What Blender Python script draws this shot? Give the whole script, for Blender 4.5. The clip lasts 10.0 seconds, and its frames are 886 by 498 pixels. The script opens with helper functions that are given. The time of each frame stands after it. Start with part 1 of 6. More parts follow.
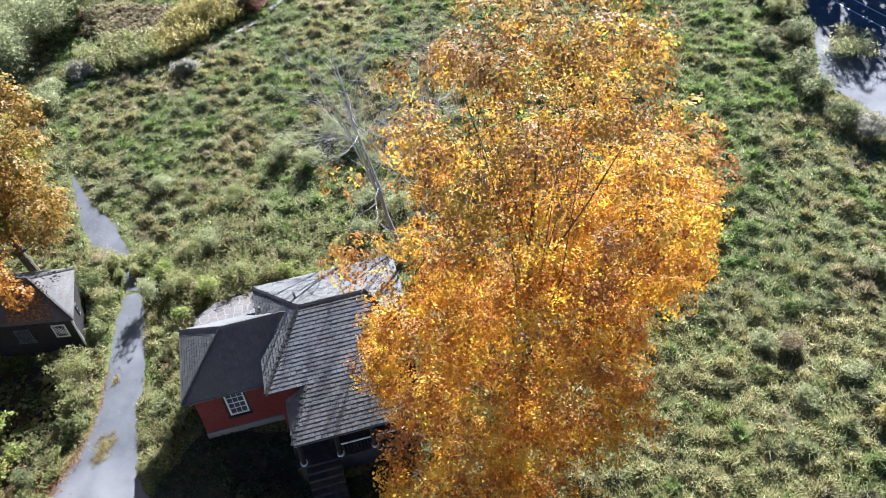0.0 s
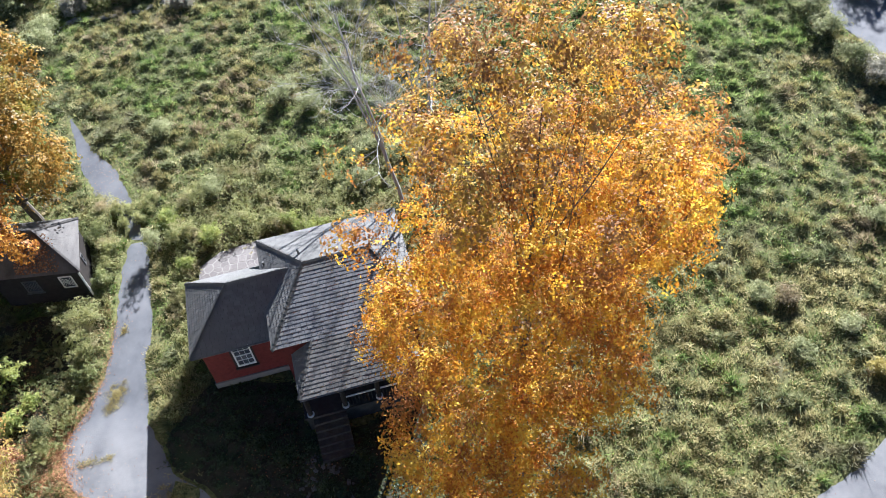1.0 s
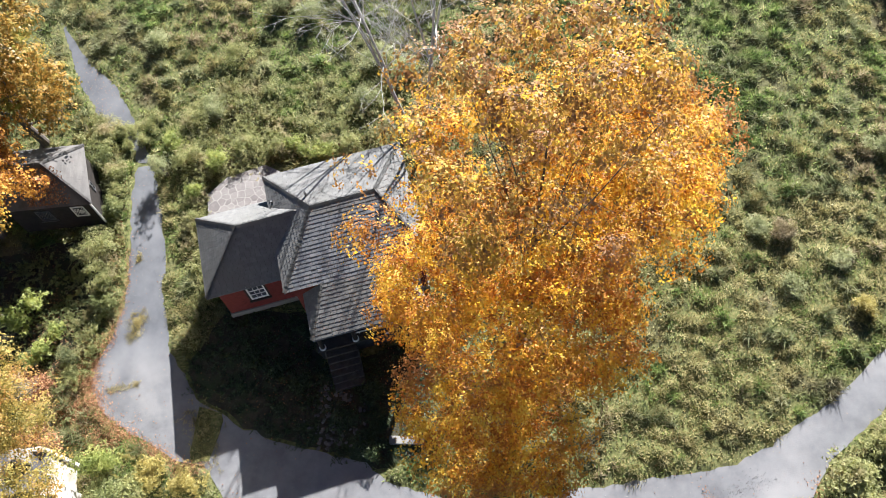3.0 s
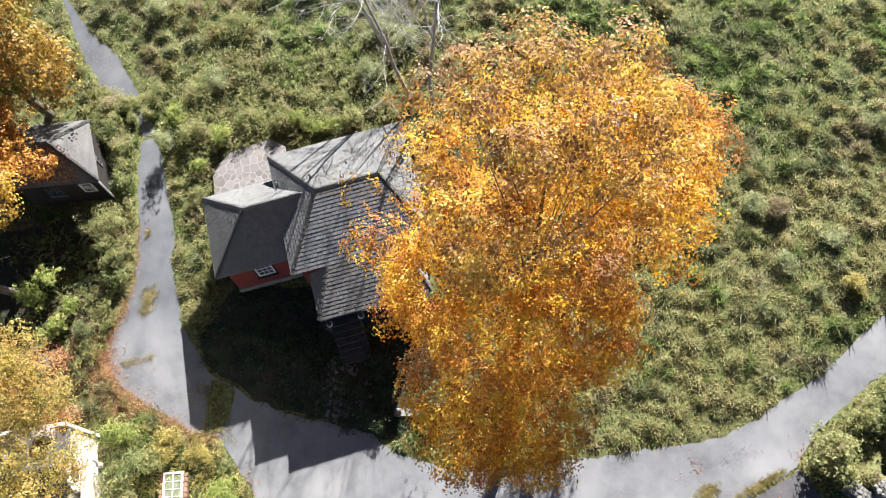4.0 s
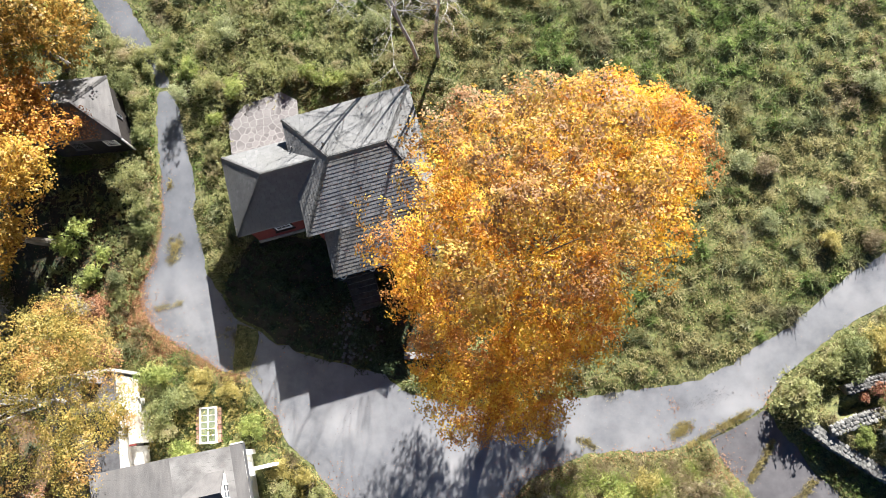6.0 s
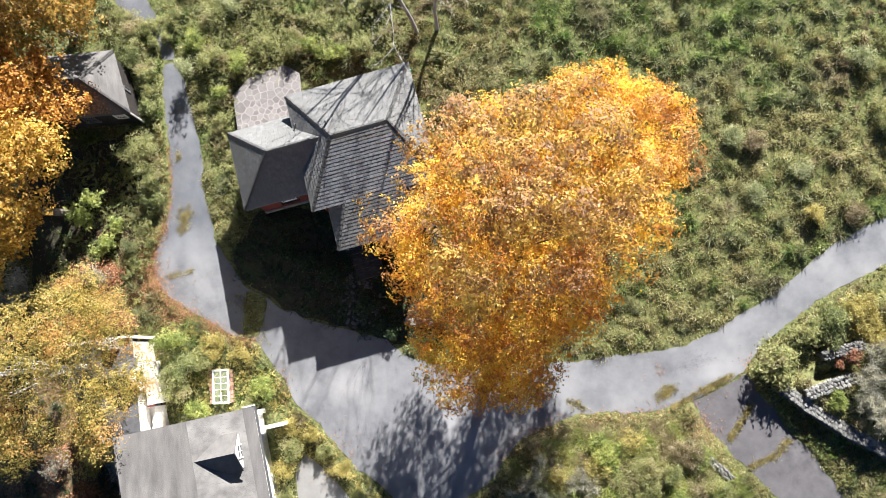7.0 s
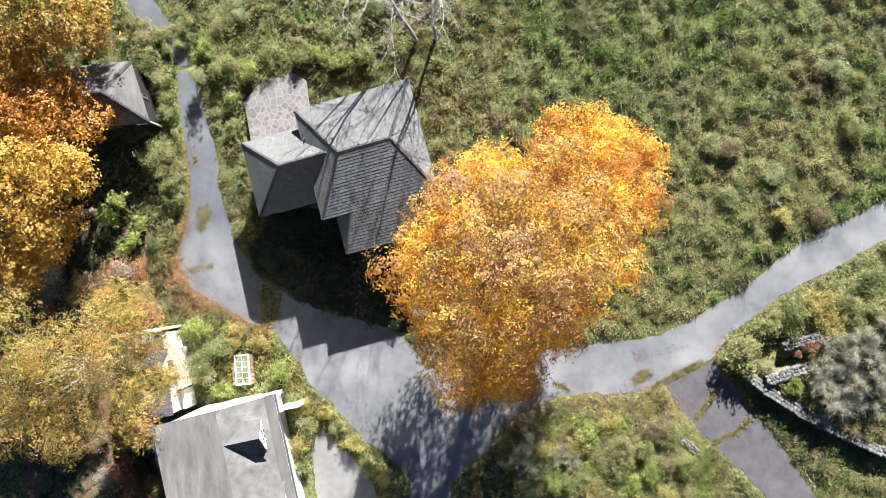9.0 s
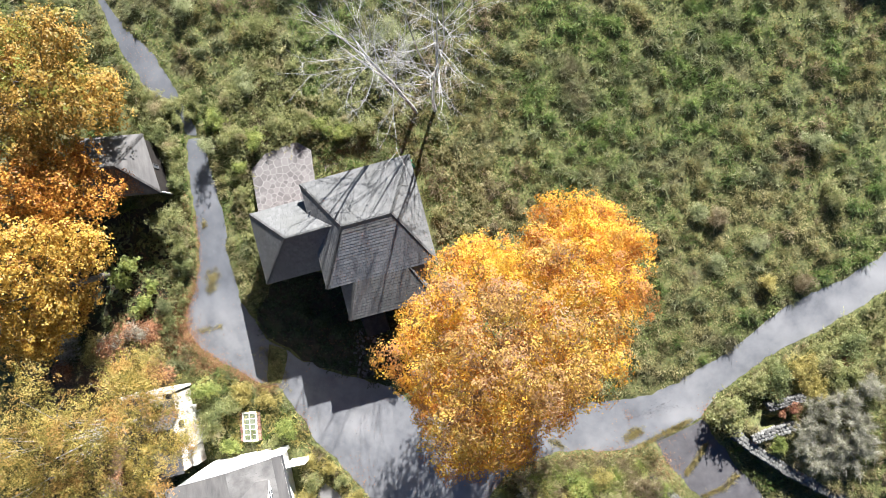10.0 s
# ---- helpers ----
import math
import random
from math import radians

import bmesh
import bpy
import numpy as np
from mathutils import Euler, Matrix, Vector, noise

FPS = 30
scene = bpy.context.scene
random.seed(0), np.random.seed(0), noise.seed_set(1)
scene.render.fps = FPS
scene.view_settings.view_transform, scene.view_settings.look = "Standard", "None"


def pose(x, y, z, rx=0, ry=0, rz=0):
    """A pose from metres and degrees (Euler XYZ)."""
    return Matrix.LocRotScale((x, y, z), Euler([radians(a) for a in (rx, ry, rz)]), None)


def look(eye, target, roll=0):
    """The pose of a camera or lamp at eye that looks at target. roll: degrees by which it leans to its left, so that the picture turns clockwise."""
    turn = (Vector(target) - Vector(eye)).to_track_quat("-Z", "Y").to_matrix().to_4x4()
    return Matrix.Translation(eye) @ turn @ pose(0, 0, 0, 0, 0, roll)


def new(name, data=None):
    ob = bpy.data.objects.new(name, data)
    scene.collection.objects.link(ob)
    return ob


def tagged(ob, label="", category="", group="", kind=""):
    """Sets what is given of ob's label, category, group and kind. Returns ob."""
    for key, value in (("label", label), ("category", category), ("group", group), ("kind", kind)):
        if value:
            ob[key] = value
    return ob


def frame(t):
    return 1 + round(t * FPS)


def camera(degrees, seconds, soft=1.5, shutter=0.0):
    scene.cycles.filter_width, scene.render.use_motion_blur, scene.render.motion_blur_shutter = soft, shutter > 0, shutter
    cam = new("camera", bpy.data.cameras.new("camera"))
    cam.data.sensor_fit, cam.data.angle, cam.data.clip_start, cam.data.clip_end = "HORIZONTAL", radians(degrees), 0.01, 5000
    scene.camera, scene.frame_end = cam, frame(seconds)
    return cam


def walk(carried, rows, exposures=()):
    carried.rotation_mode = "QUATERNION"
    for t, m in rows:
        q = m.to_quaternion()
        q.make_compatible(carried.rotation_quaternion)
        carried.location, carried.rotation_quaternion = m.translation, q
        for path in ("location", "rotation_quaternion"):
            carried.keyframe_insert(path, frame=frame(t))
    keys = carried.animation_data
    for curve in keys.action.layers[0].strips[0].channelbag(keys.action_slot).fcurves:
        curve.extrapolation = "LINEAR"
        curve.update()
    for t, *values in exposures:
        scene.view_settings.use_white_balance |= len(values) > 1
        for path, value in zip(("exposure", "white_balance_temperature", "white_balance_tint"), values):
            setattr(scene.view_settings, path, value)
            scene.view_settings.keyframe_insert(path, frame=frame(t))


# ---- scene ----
cam = camera(58.5, 10.0, soft=0.8)
PATH = [
    (0, (18.131, -24.772, 35.419), (18.179, -23.324, 34.041), -5.7),
    (0.5, (18.238, -24.069, 36.212), (18.271, -22.698, 34.757), -6.1),
    (1, (18.342, -23.353, 37.117), (18.361, -22.062, 35.59), -6.5),
    (1.5, (18.443, -22.423, 38.085), (18.449, -21.216, 36.49), -6.9),
    (2, (18.519, -21.464, 39.027), (18.514, -20.341, 37.372), -7.3),
    (2.5, (18.664, -20.424, 40.039), (18.644, -19.387, 38.329), -8.0),
    (4, (19.054, -17.122, 43.349), (18.998, -16.339, 41.509), -10.7),
    (4.5, (19.254, -15.998, 44.604), (19.183, -15.3, 42.731), -12.3),
    (5, (19.476, -15.014, 45.769), (19.39, -14.396, 43.869), -14.2),
    (5.5, (19.557, -13.933, 46.974), (19.462, -13.397, 45.05), -16.3),
    (7, (20.448, -10.918, 50.734), (20.314, -10.631, 48.759), -30.9),
    (7.5, (20.624, -9.98, 52.019), (20.483, -9.776, 50.034), -40.6),
    (8, (20.897, -8.901, 53.338), (20.743, -8.785, 51.347), -58.7),
    (8.5, (21.149, -7.428, 54.568), (20.99, -7.371, 52.575), -75.8),
    (9, (21.562, -5.23, 55.872), (21.402, -5.176, 53.879), -77.1),
    (9.5, (21.86, -2.844, 57.193), (21.702, -2.794, 55.2), -78.1),
    (10, (22.239, -0.481, 58.299), (22.08, -0.434, 56.306), -79.4),
]
# the clip's own white balance is cool at first and settles warmer; its exposure stays
BALANCE = [(0.0, 2.27, 5100, 10), (1.2, 2.27, 5220, 10), (2.5, 2.27, 5480, 9), (4.5, 2.27, 5640, 8), (8.0, 2.26, 5570, 8), (10.0, 2.17, 5480, 8)]
walk(cam, [(t, look(eye, target, roll)) for t, eye, target, roll in PATH], BALANCE)

# ---------------------------------------------------------------- light
SUN_DIR = Vector((0.375, 0.927, 0.0)).normalized() * math.cos(radians(29.5)) + Vector((0, 0, math.sin(radians(29.5))))
world = bpy.data.worlds.new("sky")
scene.world = world
world.use_nodes = True
sky = world.node_tree.nodes.new("ShaderNodeTexSky")
sky.sky_type = "NISHITA"
sky.sun_disc = False
sky.air_density, sky.dust_density, sky.ozone_density = 0.9, 0.0, 7.0
sky.sun_elevation = radians(29.5)
sky.sun_rotation = math.atan2(0.375, 0.927)
world.node_tree.links.new(sky.outputs[0], world.node_tree.nodes["Background"].inputs[0])
world.node_tree.nodes["Background"].inputs[1].default_value = 0.0155
sun_data = bpy.data.lights.new("sun", "SUN")
sun_data.energy, sun_data.angle, sun_data.color = 5.0, radians(0.5), (1.0, 0.87, 0.73)
sun = new("sun", sun_data)
sun.matrix_world = look(SUN_DIR * 100, (0, 0, 0))

# ---------------------------------------------------------------- helpers
rng = np.random.default_rng(7)


def part(name, bm, material, parent=None, label=""):
    """Link a bmesh as one mesh object."""
    me = bpy.data.meshes.new(name)
    bm.to_mesh(me)
    bm.free()
    me.materials.append(material)
    ob = new(name, me)
    ob.parent = parent
    if label:
        ob["label"] = label
    return ob


def mesh_part(name, verts, faces, material, parent=None, label=""):
    me = bpy.data.meshes.new(name)
    me.from_pydata([tuple(v) for v in verts], [], faces)
    me.materials.append(material)
    ob = new(name, me)
    ob.parent = parent
    if label:
        ob["label"] = label
    return ob


def soup(name, verts, loops, size, material, parent=None, label="", smooth=False):
    """A mesh of faces that all have the same number of corners, from arrays."""
    me = bpy.data.meshes.new(name)
    verts = np.asarray(verts, np.float32).reshape(-1, 3)
    loops = np.asarray(loops, np.int32).ravel()
    n = len(loops) // size
    me.vertices.add(len(verts))
    me.vertices.foreach_set("co", verts.ravel())
    me.loops.add(len(loops))
    me.loops.foreach_set("vertex_index", loops)
    me.polygons.add(n)
    me.polygons.foreach_set("loop_start", np.arange(0, n * size, size, dtype=np.int32))
    me.update(calc_edges=True)
    me.materials.append(material)
    ob = new(name, me)
    ob.parent = parent
    if label:
        ob["label"] = label
    return ob


def empty(name, m=None):
    ob = new(name)
    if m is not None:
        ob.matrix_world = m
    return ob


def box(bm, x0, x1, y0, y1, z0, z1, m=None):
    """Add a box to a bmesh."""
    c = [(x, y, z) for x in (x0, x1) for y in (y0, y1) for z in (z0, z1)]
    v = [bm.verts.new(m @ Vector(p) if m is not None else p) for p in c]
    for f in ((0, 1, 3, 2), (4, 6, 7, 5), (0, 4, 5, 1), (2, 3, 7, 6), (0, 2, 6, 4), (1, 5, 7, 3)):
        bm.faces.new([v[i] for i in f])


def slab(bm, pts, thick):
    """A solid plate under a planar outline."""
    top = [bm.verts.new(p) for p in pts]
    a, b, c = (Vector(p) for p in pts[:3])
    n = (b - a).cross(c - a).normalized()
    if n.z < 0:
        n = -n
    low = [bm.verts.new(Vector(p) - n * thick) for p in pts]
    bm.faces.new(top)
    bm.faces.new(low[::-1])
    for i in range(len(pts)):
        j = (i + 1) % len(pts)
        bm.faces.new((top[i], low[i], low[j], top[j]))
    bmesh.ops.recalc_face_normals(bm, faces=bm.faces)



# ---------------------------------------------------------------- plan of the ground
SLOPE = 0.06
DRIVE_WEST = [(-0.7, 11.1), (-0.95, 9.1), (-0.85, 7.2), (-0.8, 5.2), (-0.75, 3.2), (-1.0, 1.2), (-1.5, -0.3), (-2.2, -1.6), (-2.6, -2.6), (-2.3, -3.6), (-1.4, -4.9),
              (-0.1, -5.9), (1.4, -6.9), (2.5, -7.7), (4.1, -8.2), (4.8, -9.2), (5.8, -11.1), (6.4, -12.5), (7.5, -13.6), (8.6, -15.1), (9.9, -17.0), (11.8, -18.5),
              (12.8, -19.7), (12.7, -30)]
ROAD_NORTH = [(0.3, 11.1), (0.6, 9.6), (1.0, 7.7), (1.3, 5.7), (1.35, 3.9), (1.4, 1.8), (1.8, -0.1), (2.0, -1.5), (2.5, -2.5), (3.3, -4.0), (4.0, -4.8), (5.2, -5.5),
              (6.3, -6.4), (8.2, -7.4), (10.1, -8.0), (12.7, -9.0), (13.8, -10.1), (16.8, -11.3), (20.6, -11.7), (25.2, -11.5), (29.4, -11.4), (31.6, -11.2),
              (33.6, -10.5), (35.5, -9.5), (37.4, -8.7), (38.4, -7.9), (39.8, -7.0), (41.3, -6.0), (43.6, -4.9), (46.1, -4.1), (62, 4.5)]
ROAD_SOUTH = [(63, 1.8), (45.9, -6.7), (43.3, -7.9), (41.0, -8.8), (39.5, -9.6), (38.0, -10.5), (36.4, -11.5), (35.1, -13.1), (33.2, -14.0), (31.7, -14.6), (29.8, -15.0),
              (27.9, -15.1), (25.6, -14.8), (24.1, -14.9), (22.5, -15.5), (20.5, -16.3), (19.7, -17.2), (18.8, -18.3), (17.1, -19.3), (15.8, -20.8), (15.5, -30)]
SIDE = [(31.6, -14.8), (32.2, -16.4), (33.5, -18.0), (34.9, -19.6), (36.2, -21.2), (37.8, -23.3), (40, -28), (44, -30), (41.6, -24.8), (40.8, -22.8), (39.5, -20.4), (38.6, -18.8),
        (37.3, -17.2), (36.4, -15.6), (35.7, -14.4), (35.1, -13.4), (33.3, -14.2)]
PAD = [(6.2, -16.4), (6.9, -15.7), (8.3, -17.4), (9.7, -19.1), (10.4, -20.7), (10.6, -30), (5.6, -30), (6.0, -18.8)]
UPPER_PATH = [(-7.2, 25), (-6.4, 23), (-5.3, 21.4), (-4.4, 19.8), (-2.7, 17.9), (-1.6, 15.8), (-1.2, 14.8), (-0.5, 13.2), (0.1, 12.0), (0.4, 11.3), (-0.7, 11.3), (-1.1, 12.6), (-1.6, 14.1), (-2.4, 14.4), (-3.3, 14.9), (-4.3, 16.9), (-5.0, 18.2), (-6.2, 21.8), (-7.4, 25)]
PARK = [(54, 60), (53.2, 38), (52.1, 31.8), (49.4, 24.8), (49.9, 22.8), (50.8, 19.9), (53, 17.5), (60, 14), (110, 20), (110, 60)]
DRIVE = DRIVE_WEST[::-1] + ROAD_NORTH + ROAD_SOUTH
STRIP = [(3.8, -4.8), (5.1, -5.4), (4.7, -6.9), (4.4, -8.0), (3.3, -7.9), (3.4, -6.3)]
HOUSE = Matrix.Translation((8.567, 6.225, 0)) @ Matrix.Rotation(radians(9.0), 4, "Z") @ Matrix.Diagonal((1, -1, 1, 1))


def H(u, v, z):
    """Cottage plan: u along the back eave, v from the back to the front."""
    return HOUSE @ Vector((u, v, z))


COTTAGE_PLAN = [tuple(H(u, v, 0).xy) for u, v in ((0, 0.3), (7.6, 0.3), (7.6, 7.2), (6.9, 9.8), (0.7, 9.8), (0.7, 7), (0, 5.6), (-4, 5.6), (-4, 1.2), (0, 1.2))]
PATIO = [(4.0, 8.2), (4.25, 4.9), (8.7, 5.6), (8.6, 9.2), (7.6, 9.9), (6.4, 9.6), (5.2, 9.3)]
WHITE_PLAN = [(-5, -13.5), (5, -12.5), (6.3, -24), (-4, -26)]
SHED_PLAN = [(-3.2, 11.0), (-2.3, 7.2), (-7.2, 6.0), (-8, 10)]
TERRACE = [(37.5, -14.2), (39.2, -16.2), (41.2, -17.6), (44.1, -19.8), (52, -24), (58, -14), (50, -8.5), (42, -12.0), (39.4, -12.9)]
# GARDEN and SHADE outline the shaded ground that dark soil sheets cover
GARDEN = [(3.0, -2.6), (4.4, -0.6), (5.2, 0.4), (9.6, 0.0), (10.8, -3.4), (17, -2.4), (16.0, -8.6), (13.4, -9.4), (10.1, -7.9), (8.2, -7.3), (6.3, -6.3), (5.3, -5.4), (3.4, -3.9)]
SHADE = [(-11, 5.6), (-2.7, 6.7), (-2.8, 3.5), (-3.2, 0.5), (-4.4, -1.8), (-6, -3.2), (-11, -3.6)]
GROVE = [(-16, -4.6), (-6.5, -4.6), (-4, -6.5), (-3.2, -12.5), (-5.4, -14), (-5, -26), (-16, -26)]
BANK = [(20.6, -17.2), (23.8, -15.6), (30.8, -15.8), (32.4, -18), (34, -20.6), (34, -27), (19, -27), (18.6, -19.6)]
SLOT = [(38.8, -14.3), (40.9, -13.75), (41.1, -13.2), (39.2, -13.4)]
CLEAR = [SLOT, DRIVE, SIDE, PAD, UPPER_PATH, PARK, COTTAGE_PLAN, PATIO, WHITE_PLAN]


def inside(px, py, poly):
    """Which of the points lie within an outline."""
    poly = np.asarray(poly, float)
    x0, y0 = poly.T
    x1, y1 = np.roll(x0, -1), np.roll(y0, -1)
    c = (y0[None] > py[:, None]) != (y1[None] > py[:, None])
    with np.errstate(divide="ignore", invalid="ignore"):
        xi = (x1 - x0) * (py[:, None] - y0) / (y1 - y0) + x0
    return ((c & (px[:, None] < xi)).sum(1) % 2) == 1


def blur(a, n):
    for _ in range(n):
        p = np.pad(a, 1, mode="edge")
        a = (p[:-2, 1:-1] + p[2:, 1:-1] + p[1:-1, :-2] + p[1:-1, 2:] + 2 * p[1:-1, 1:-1]) / 6
    return a


STEP = 0.25
gx = np.arange(-26, 66.01, STEP)
gy = np.arange(-32, 62.01, STEP)
GX, GY = np.meshgrid(gx, gy, indexing="ij")
flat = np.zeros(GX.size, bool)
for poly in CLEAR[:-1] + [SHED_PLAN, GARDEN, SHADE, GROVE]:
    flat |= inside(GX.ravel(), GY.ravel(), poly)
flat = blur(flat.reshape(GX.shape).astype(float), 3)
rough = np.clip(1 - flat * 1.6, 0, 1)
relief = np.zeros(GX.shape)
r = np.random.default_rng(5)
# tussocks: where each stands, how wide and how high
nt = 24000
TX, TY = r.uniform(-25, 64, nt), r.uniform(-31, 61, nt)
TR = 0.16 + 0.36 * r.random(nt) ** 2.2
TH = TR * (0.25 + 0.6 * r.random(nt) ** 1.3)
for x, y, rad, h in zip(TX, TY, TR, TH):
    i, j = int((x + 26) / STEP), int((y + 32) / STEP)
    i0, i1, j0, j1 = max(i - 5, 0), i + 7, max(j - 5, 0), j + 7
    d2 = (GX[i0:i1, j0:j1] - x) ** 2 + (GY[i0:i1, j0:j1] - y) ** 2
    relief[i0:i1, j0:j1] = np.maximum(relief[i0:i1, j0:j1], h * np.exp(-d2 / (rad * rad)))
terrace = blur(inside(GX.ravel(), GY.ravel(), TERRACE).reshape(GX.shape).astype(float), 2)
relief += 0.05 * r.random(GX.shape)
slot = blur(inside(GX.ravel(), GY.ravel(), SLOT).reshape(GX.shape).astype(float), 1)
HEIGHT = SLOPE * GY + rough * relief + 0.85 * terrace * (1 - slot)
HEIGHT += 1.45 * np.exp(-(((GX - 26.3) / 5.2) ** 4) - ((GY + 20.8) / 4.0) ** 4) * (1 - np.clip(flat, 0, 1))


def ground_z(x, y):
    """Height of the ground at points, from the height grid; an even slope beyond it."""
    x, y = np.asarray(x, float), np.asarray(y, float)
    fx, fy = np.clip((x - gx[0]) / STEP, 0, len(gx) - 1.001), np.clip((y - gy[0]) / STEP, 0, len(gy) - 1.001)
    i, j = fx.astype(int), fy.astype(int)
    a, b = fx - i, fy - j
    z = HEIGHT[i, j] * (1 - a) * (1 - b) + HEIGHT[i + 1, j] * a * (1 - b) + HEIGHT[i, j + 1] * (1 - a) * b + HEIGHT[i + 1, j + 1] * a * b
    out = (x < gx[0]) | (x > gx[-1]) | (y < gy[0]) | (y > gy[-1])
    return np.where(out, SLOPE * np.clip(y, -45, 75), z)


def gz(x, y):
    return float(ground_z(x, y))


# ---------------------------------------------------------------- materials
def material(name, stops, scale=3.0, detail=4.0, rough=0.9, bump=0.0, bump_scale=None, translucent=0.0, metal=0.0,
             island=0.0, spots=None, spot_scale=0.4, spot_range=(0.5, 0.65), obj_random=0.0, stretch=(1, 1, 1), specular=0.3, sheen=None, lace=0.0):
    """A surface from noise-driven colour stops [(position, (r, g, b))], with optional second-scale stains, per-piece
    variation, relief, a waxy gloss put into the face colour as a paler tone (sheen: r, g, b, share) and fine holes
    (lace) on thin leaves.
    """
    mt = bpy.data.materials.new(name)
    mt.use_nodes = True
    nt = mt.node_tree
    N, L = nt.nodes, nt.links
    bsdf = N["Principled BSDF"]
    bsdf.inputs["Roughness"].default_value = rough
    bsdf.inputs["Metallic"].default_value = metal
    bsdf.inputs["Specular IOR Level"].default_value = specular
    geo = N.new("ShaderNodeNewGeometry")
    mapping = N.new("ShaderNodeMapping")
    mapping.inputs["Scale"].default_value = stretch
    L.new(geo.outputs["Position"], mapping.inputs["Vector"])
    tex = N.new("ShaderNodeTexNoise")
    tex.inputs["Scale"].default_value = scale
    tex.inputs["Detail"].default_value = detail
    tex.inputs["Roughness"].default_value = 0.65
    L.new(mapping.outputs[0], tex.inputs["Vector"])
    fac = tex.outputs["Fac"]
    if island or obj_random:
        mix = N.new("ShaderNodeMix")
        mix.inputs[0].default_value = island or obj_random
        L.new(fac, mix.inputs[2])
        if island:
            L.new(geo.outputs["Random Per Island"], mix.inputs[3])
        else:
            info = N.new("ShaderNodeObjectInfo")
            L.new(info.outputs["Random"], mix.inputs[3])
        fac = mix.outputs[0]
    ramp = N.new("ShaderNodeValToRGB")
    els = ramp.color_ramp.elements
    while len(els) < len(stops):
        els.new(0.5)
    for e, (p, c) in zip(els, stops):
        e.position, e.color = p, (*c, 1)
    L.new(fac, ramp.inputs[0])
    col = ramp.outputs[0]
    if spots:
        t2 = N.new("ShaderNodeTexNoise")
        t2.inputs["Scale"].default_value = spot_scale
        t2.inputs["Detail"].default_value = 5
        L.new(geo.outputs["Position"], t2.inputs["Vector"])
        mr = N.new("ShaderNodeMapRange")
        mr.inputs[1].default_value, mr.inputs[2].default_value = spot_range
        L.new(t2.outputs["Fac"], mr.inputs[0])
        mx = N.new("ShaderNodeMix")
        mx.data_type = "RGBA"
        L.new(mr.outputs[0], mx.inputs[0])
        L.new(col, mx.inputs[6])
        mx.inputs[7].default_value = (*spots, 1)
        col = mx.outputs[2]
    face = col
    # the leaf's waxy reflection, mixed into the base colour as a paler tone
    if sheen:
        sh_ = N.new("ShaderNodeMix")
        sh_.data_type = "RGBA"
        sh_.inputs[0].default_value = sheen[3]
        L.new(col, sh_.inputs[6])
        sh_.inputs[7].default_value = (*sheen[:3], 1)
        face = sh_.outputs[2]
    L.new(face, bsdf.inputs["Base Color"])
    if bump:
        bt = N.new("ShaderNodeTexNoise")
        bt.inputs["Scale"].default_value = bump_scale or scale * 6
        bt.inputs["Detail"].default_value = 3
        L.new(geo.outputs["Position"], bt.inputs["Vector"])
        bp = N.new("ShaderNodeBump")
        bp.inputs["Strength"].default_value = bump
        bp.inputs["Distance"].default_value = 0.03
        L.new(bt.outputs["Fac"], bp.inputs["Height"])
        L.new(bp.outputs[0], bsdf.inputs["Normal"])
    if translucent:
        tr = N.new("ShaderNodeBsdfTranslucent")
        L.new(col, tr.inputs["Color"])
        ms = N.new("ShaderNodeMixShader")
        ms.inputs[0].default_value = translucent
        L.new(bsdf.outputs[0], ms.inputs[1])
        L.new(tr.outputs[0], ms.inputs[2])
        out = ms.outputs[0]
        if lace:
            hole, lm = N.new("ShaderNodeBsdfTransparent"), N.new("ShaderNodeMixShader")
            lm.inputs[0].default_value = lace
            L.new(out, lm.inputs[1])
            L.new(hole.outputs[0], lm.inputs[2])
            out = lm.outputs[0]
        L.new(out, N["Material Output"].inputs[0])
    return mt


GRASS_SOIL = material("meadow_soil", [(0.36, (0.034, 0.038, 0.014)), (0.46, (0.085, 0.096, 0.032)), (0.55, (0.125, 0.133, 0.046)), (0.66, (0.18, 0.165, 0.072))], 5.0, 9, 0.95,
                      bump=0.8, bump_scale=9, spots=(0.1, 0.085, 0.05), spot_scale=0.3, spot_range=(0.54, 0.8))
ASPHALT = material("asphalt", [(0.27, (0.092, 0.095, 0.104)), (0.45, (0.135, 0.139, 0.149)), (0.6, (0.167, 0.171, 0.18)), (0.75, (0.2, 0.205, 0.213))], 0.55, 12, 0.8, bump=0.3, bump_scale=26,
                   spots=(0.24, 0.241, 0.245), spot_scale=0.22, spot_range=(0.5, 0.7))
# the asphalt turns darker and slightly bluer from the court up the drive
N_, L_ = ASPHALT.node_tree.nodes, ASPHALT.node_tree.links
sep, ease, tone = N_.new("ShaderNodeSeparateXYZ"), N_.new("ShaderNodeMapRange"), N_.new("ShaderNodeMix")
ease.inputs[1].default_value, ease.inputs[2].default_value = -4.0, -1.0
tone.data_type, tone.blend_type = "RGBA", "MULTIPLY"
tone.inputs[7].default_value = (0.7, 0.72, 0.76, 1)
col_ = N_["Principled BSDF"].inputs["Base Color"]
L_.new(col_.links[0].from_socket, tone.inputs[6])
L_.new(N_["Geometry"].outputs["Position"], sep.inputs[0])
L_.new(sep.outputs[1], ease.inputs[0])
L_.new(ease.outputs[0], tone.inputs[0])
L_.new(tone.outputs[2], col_)
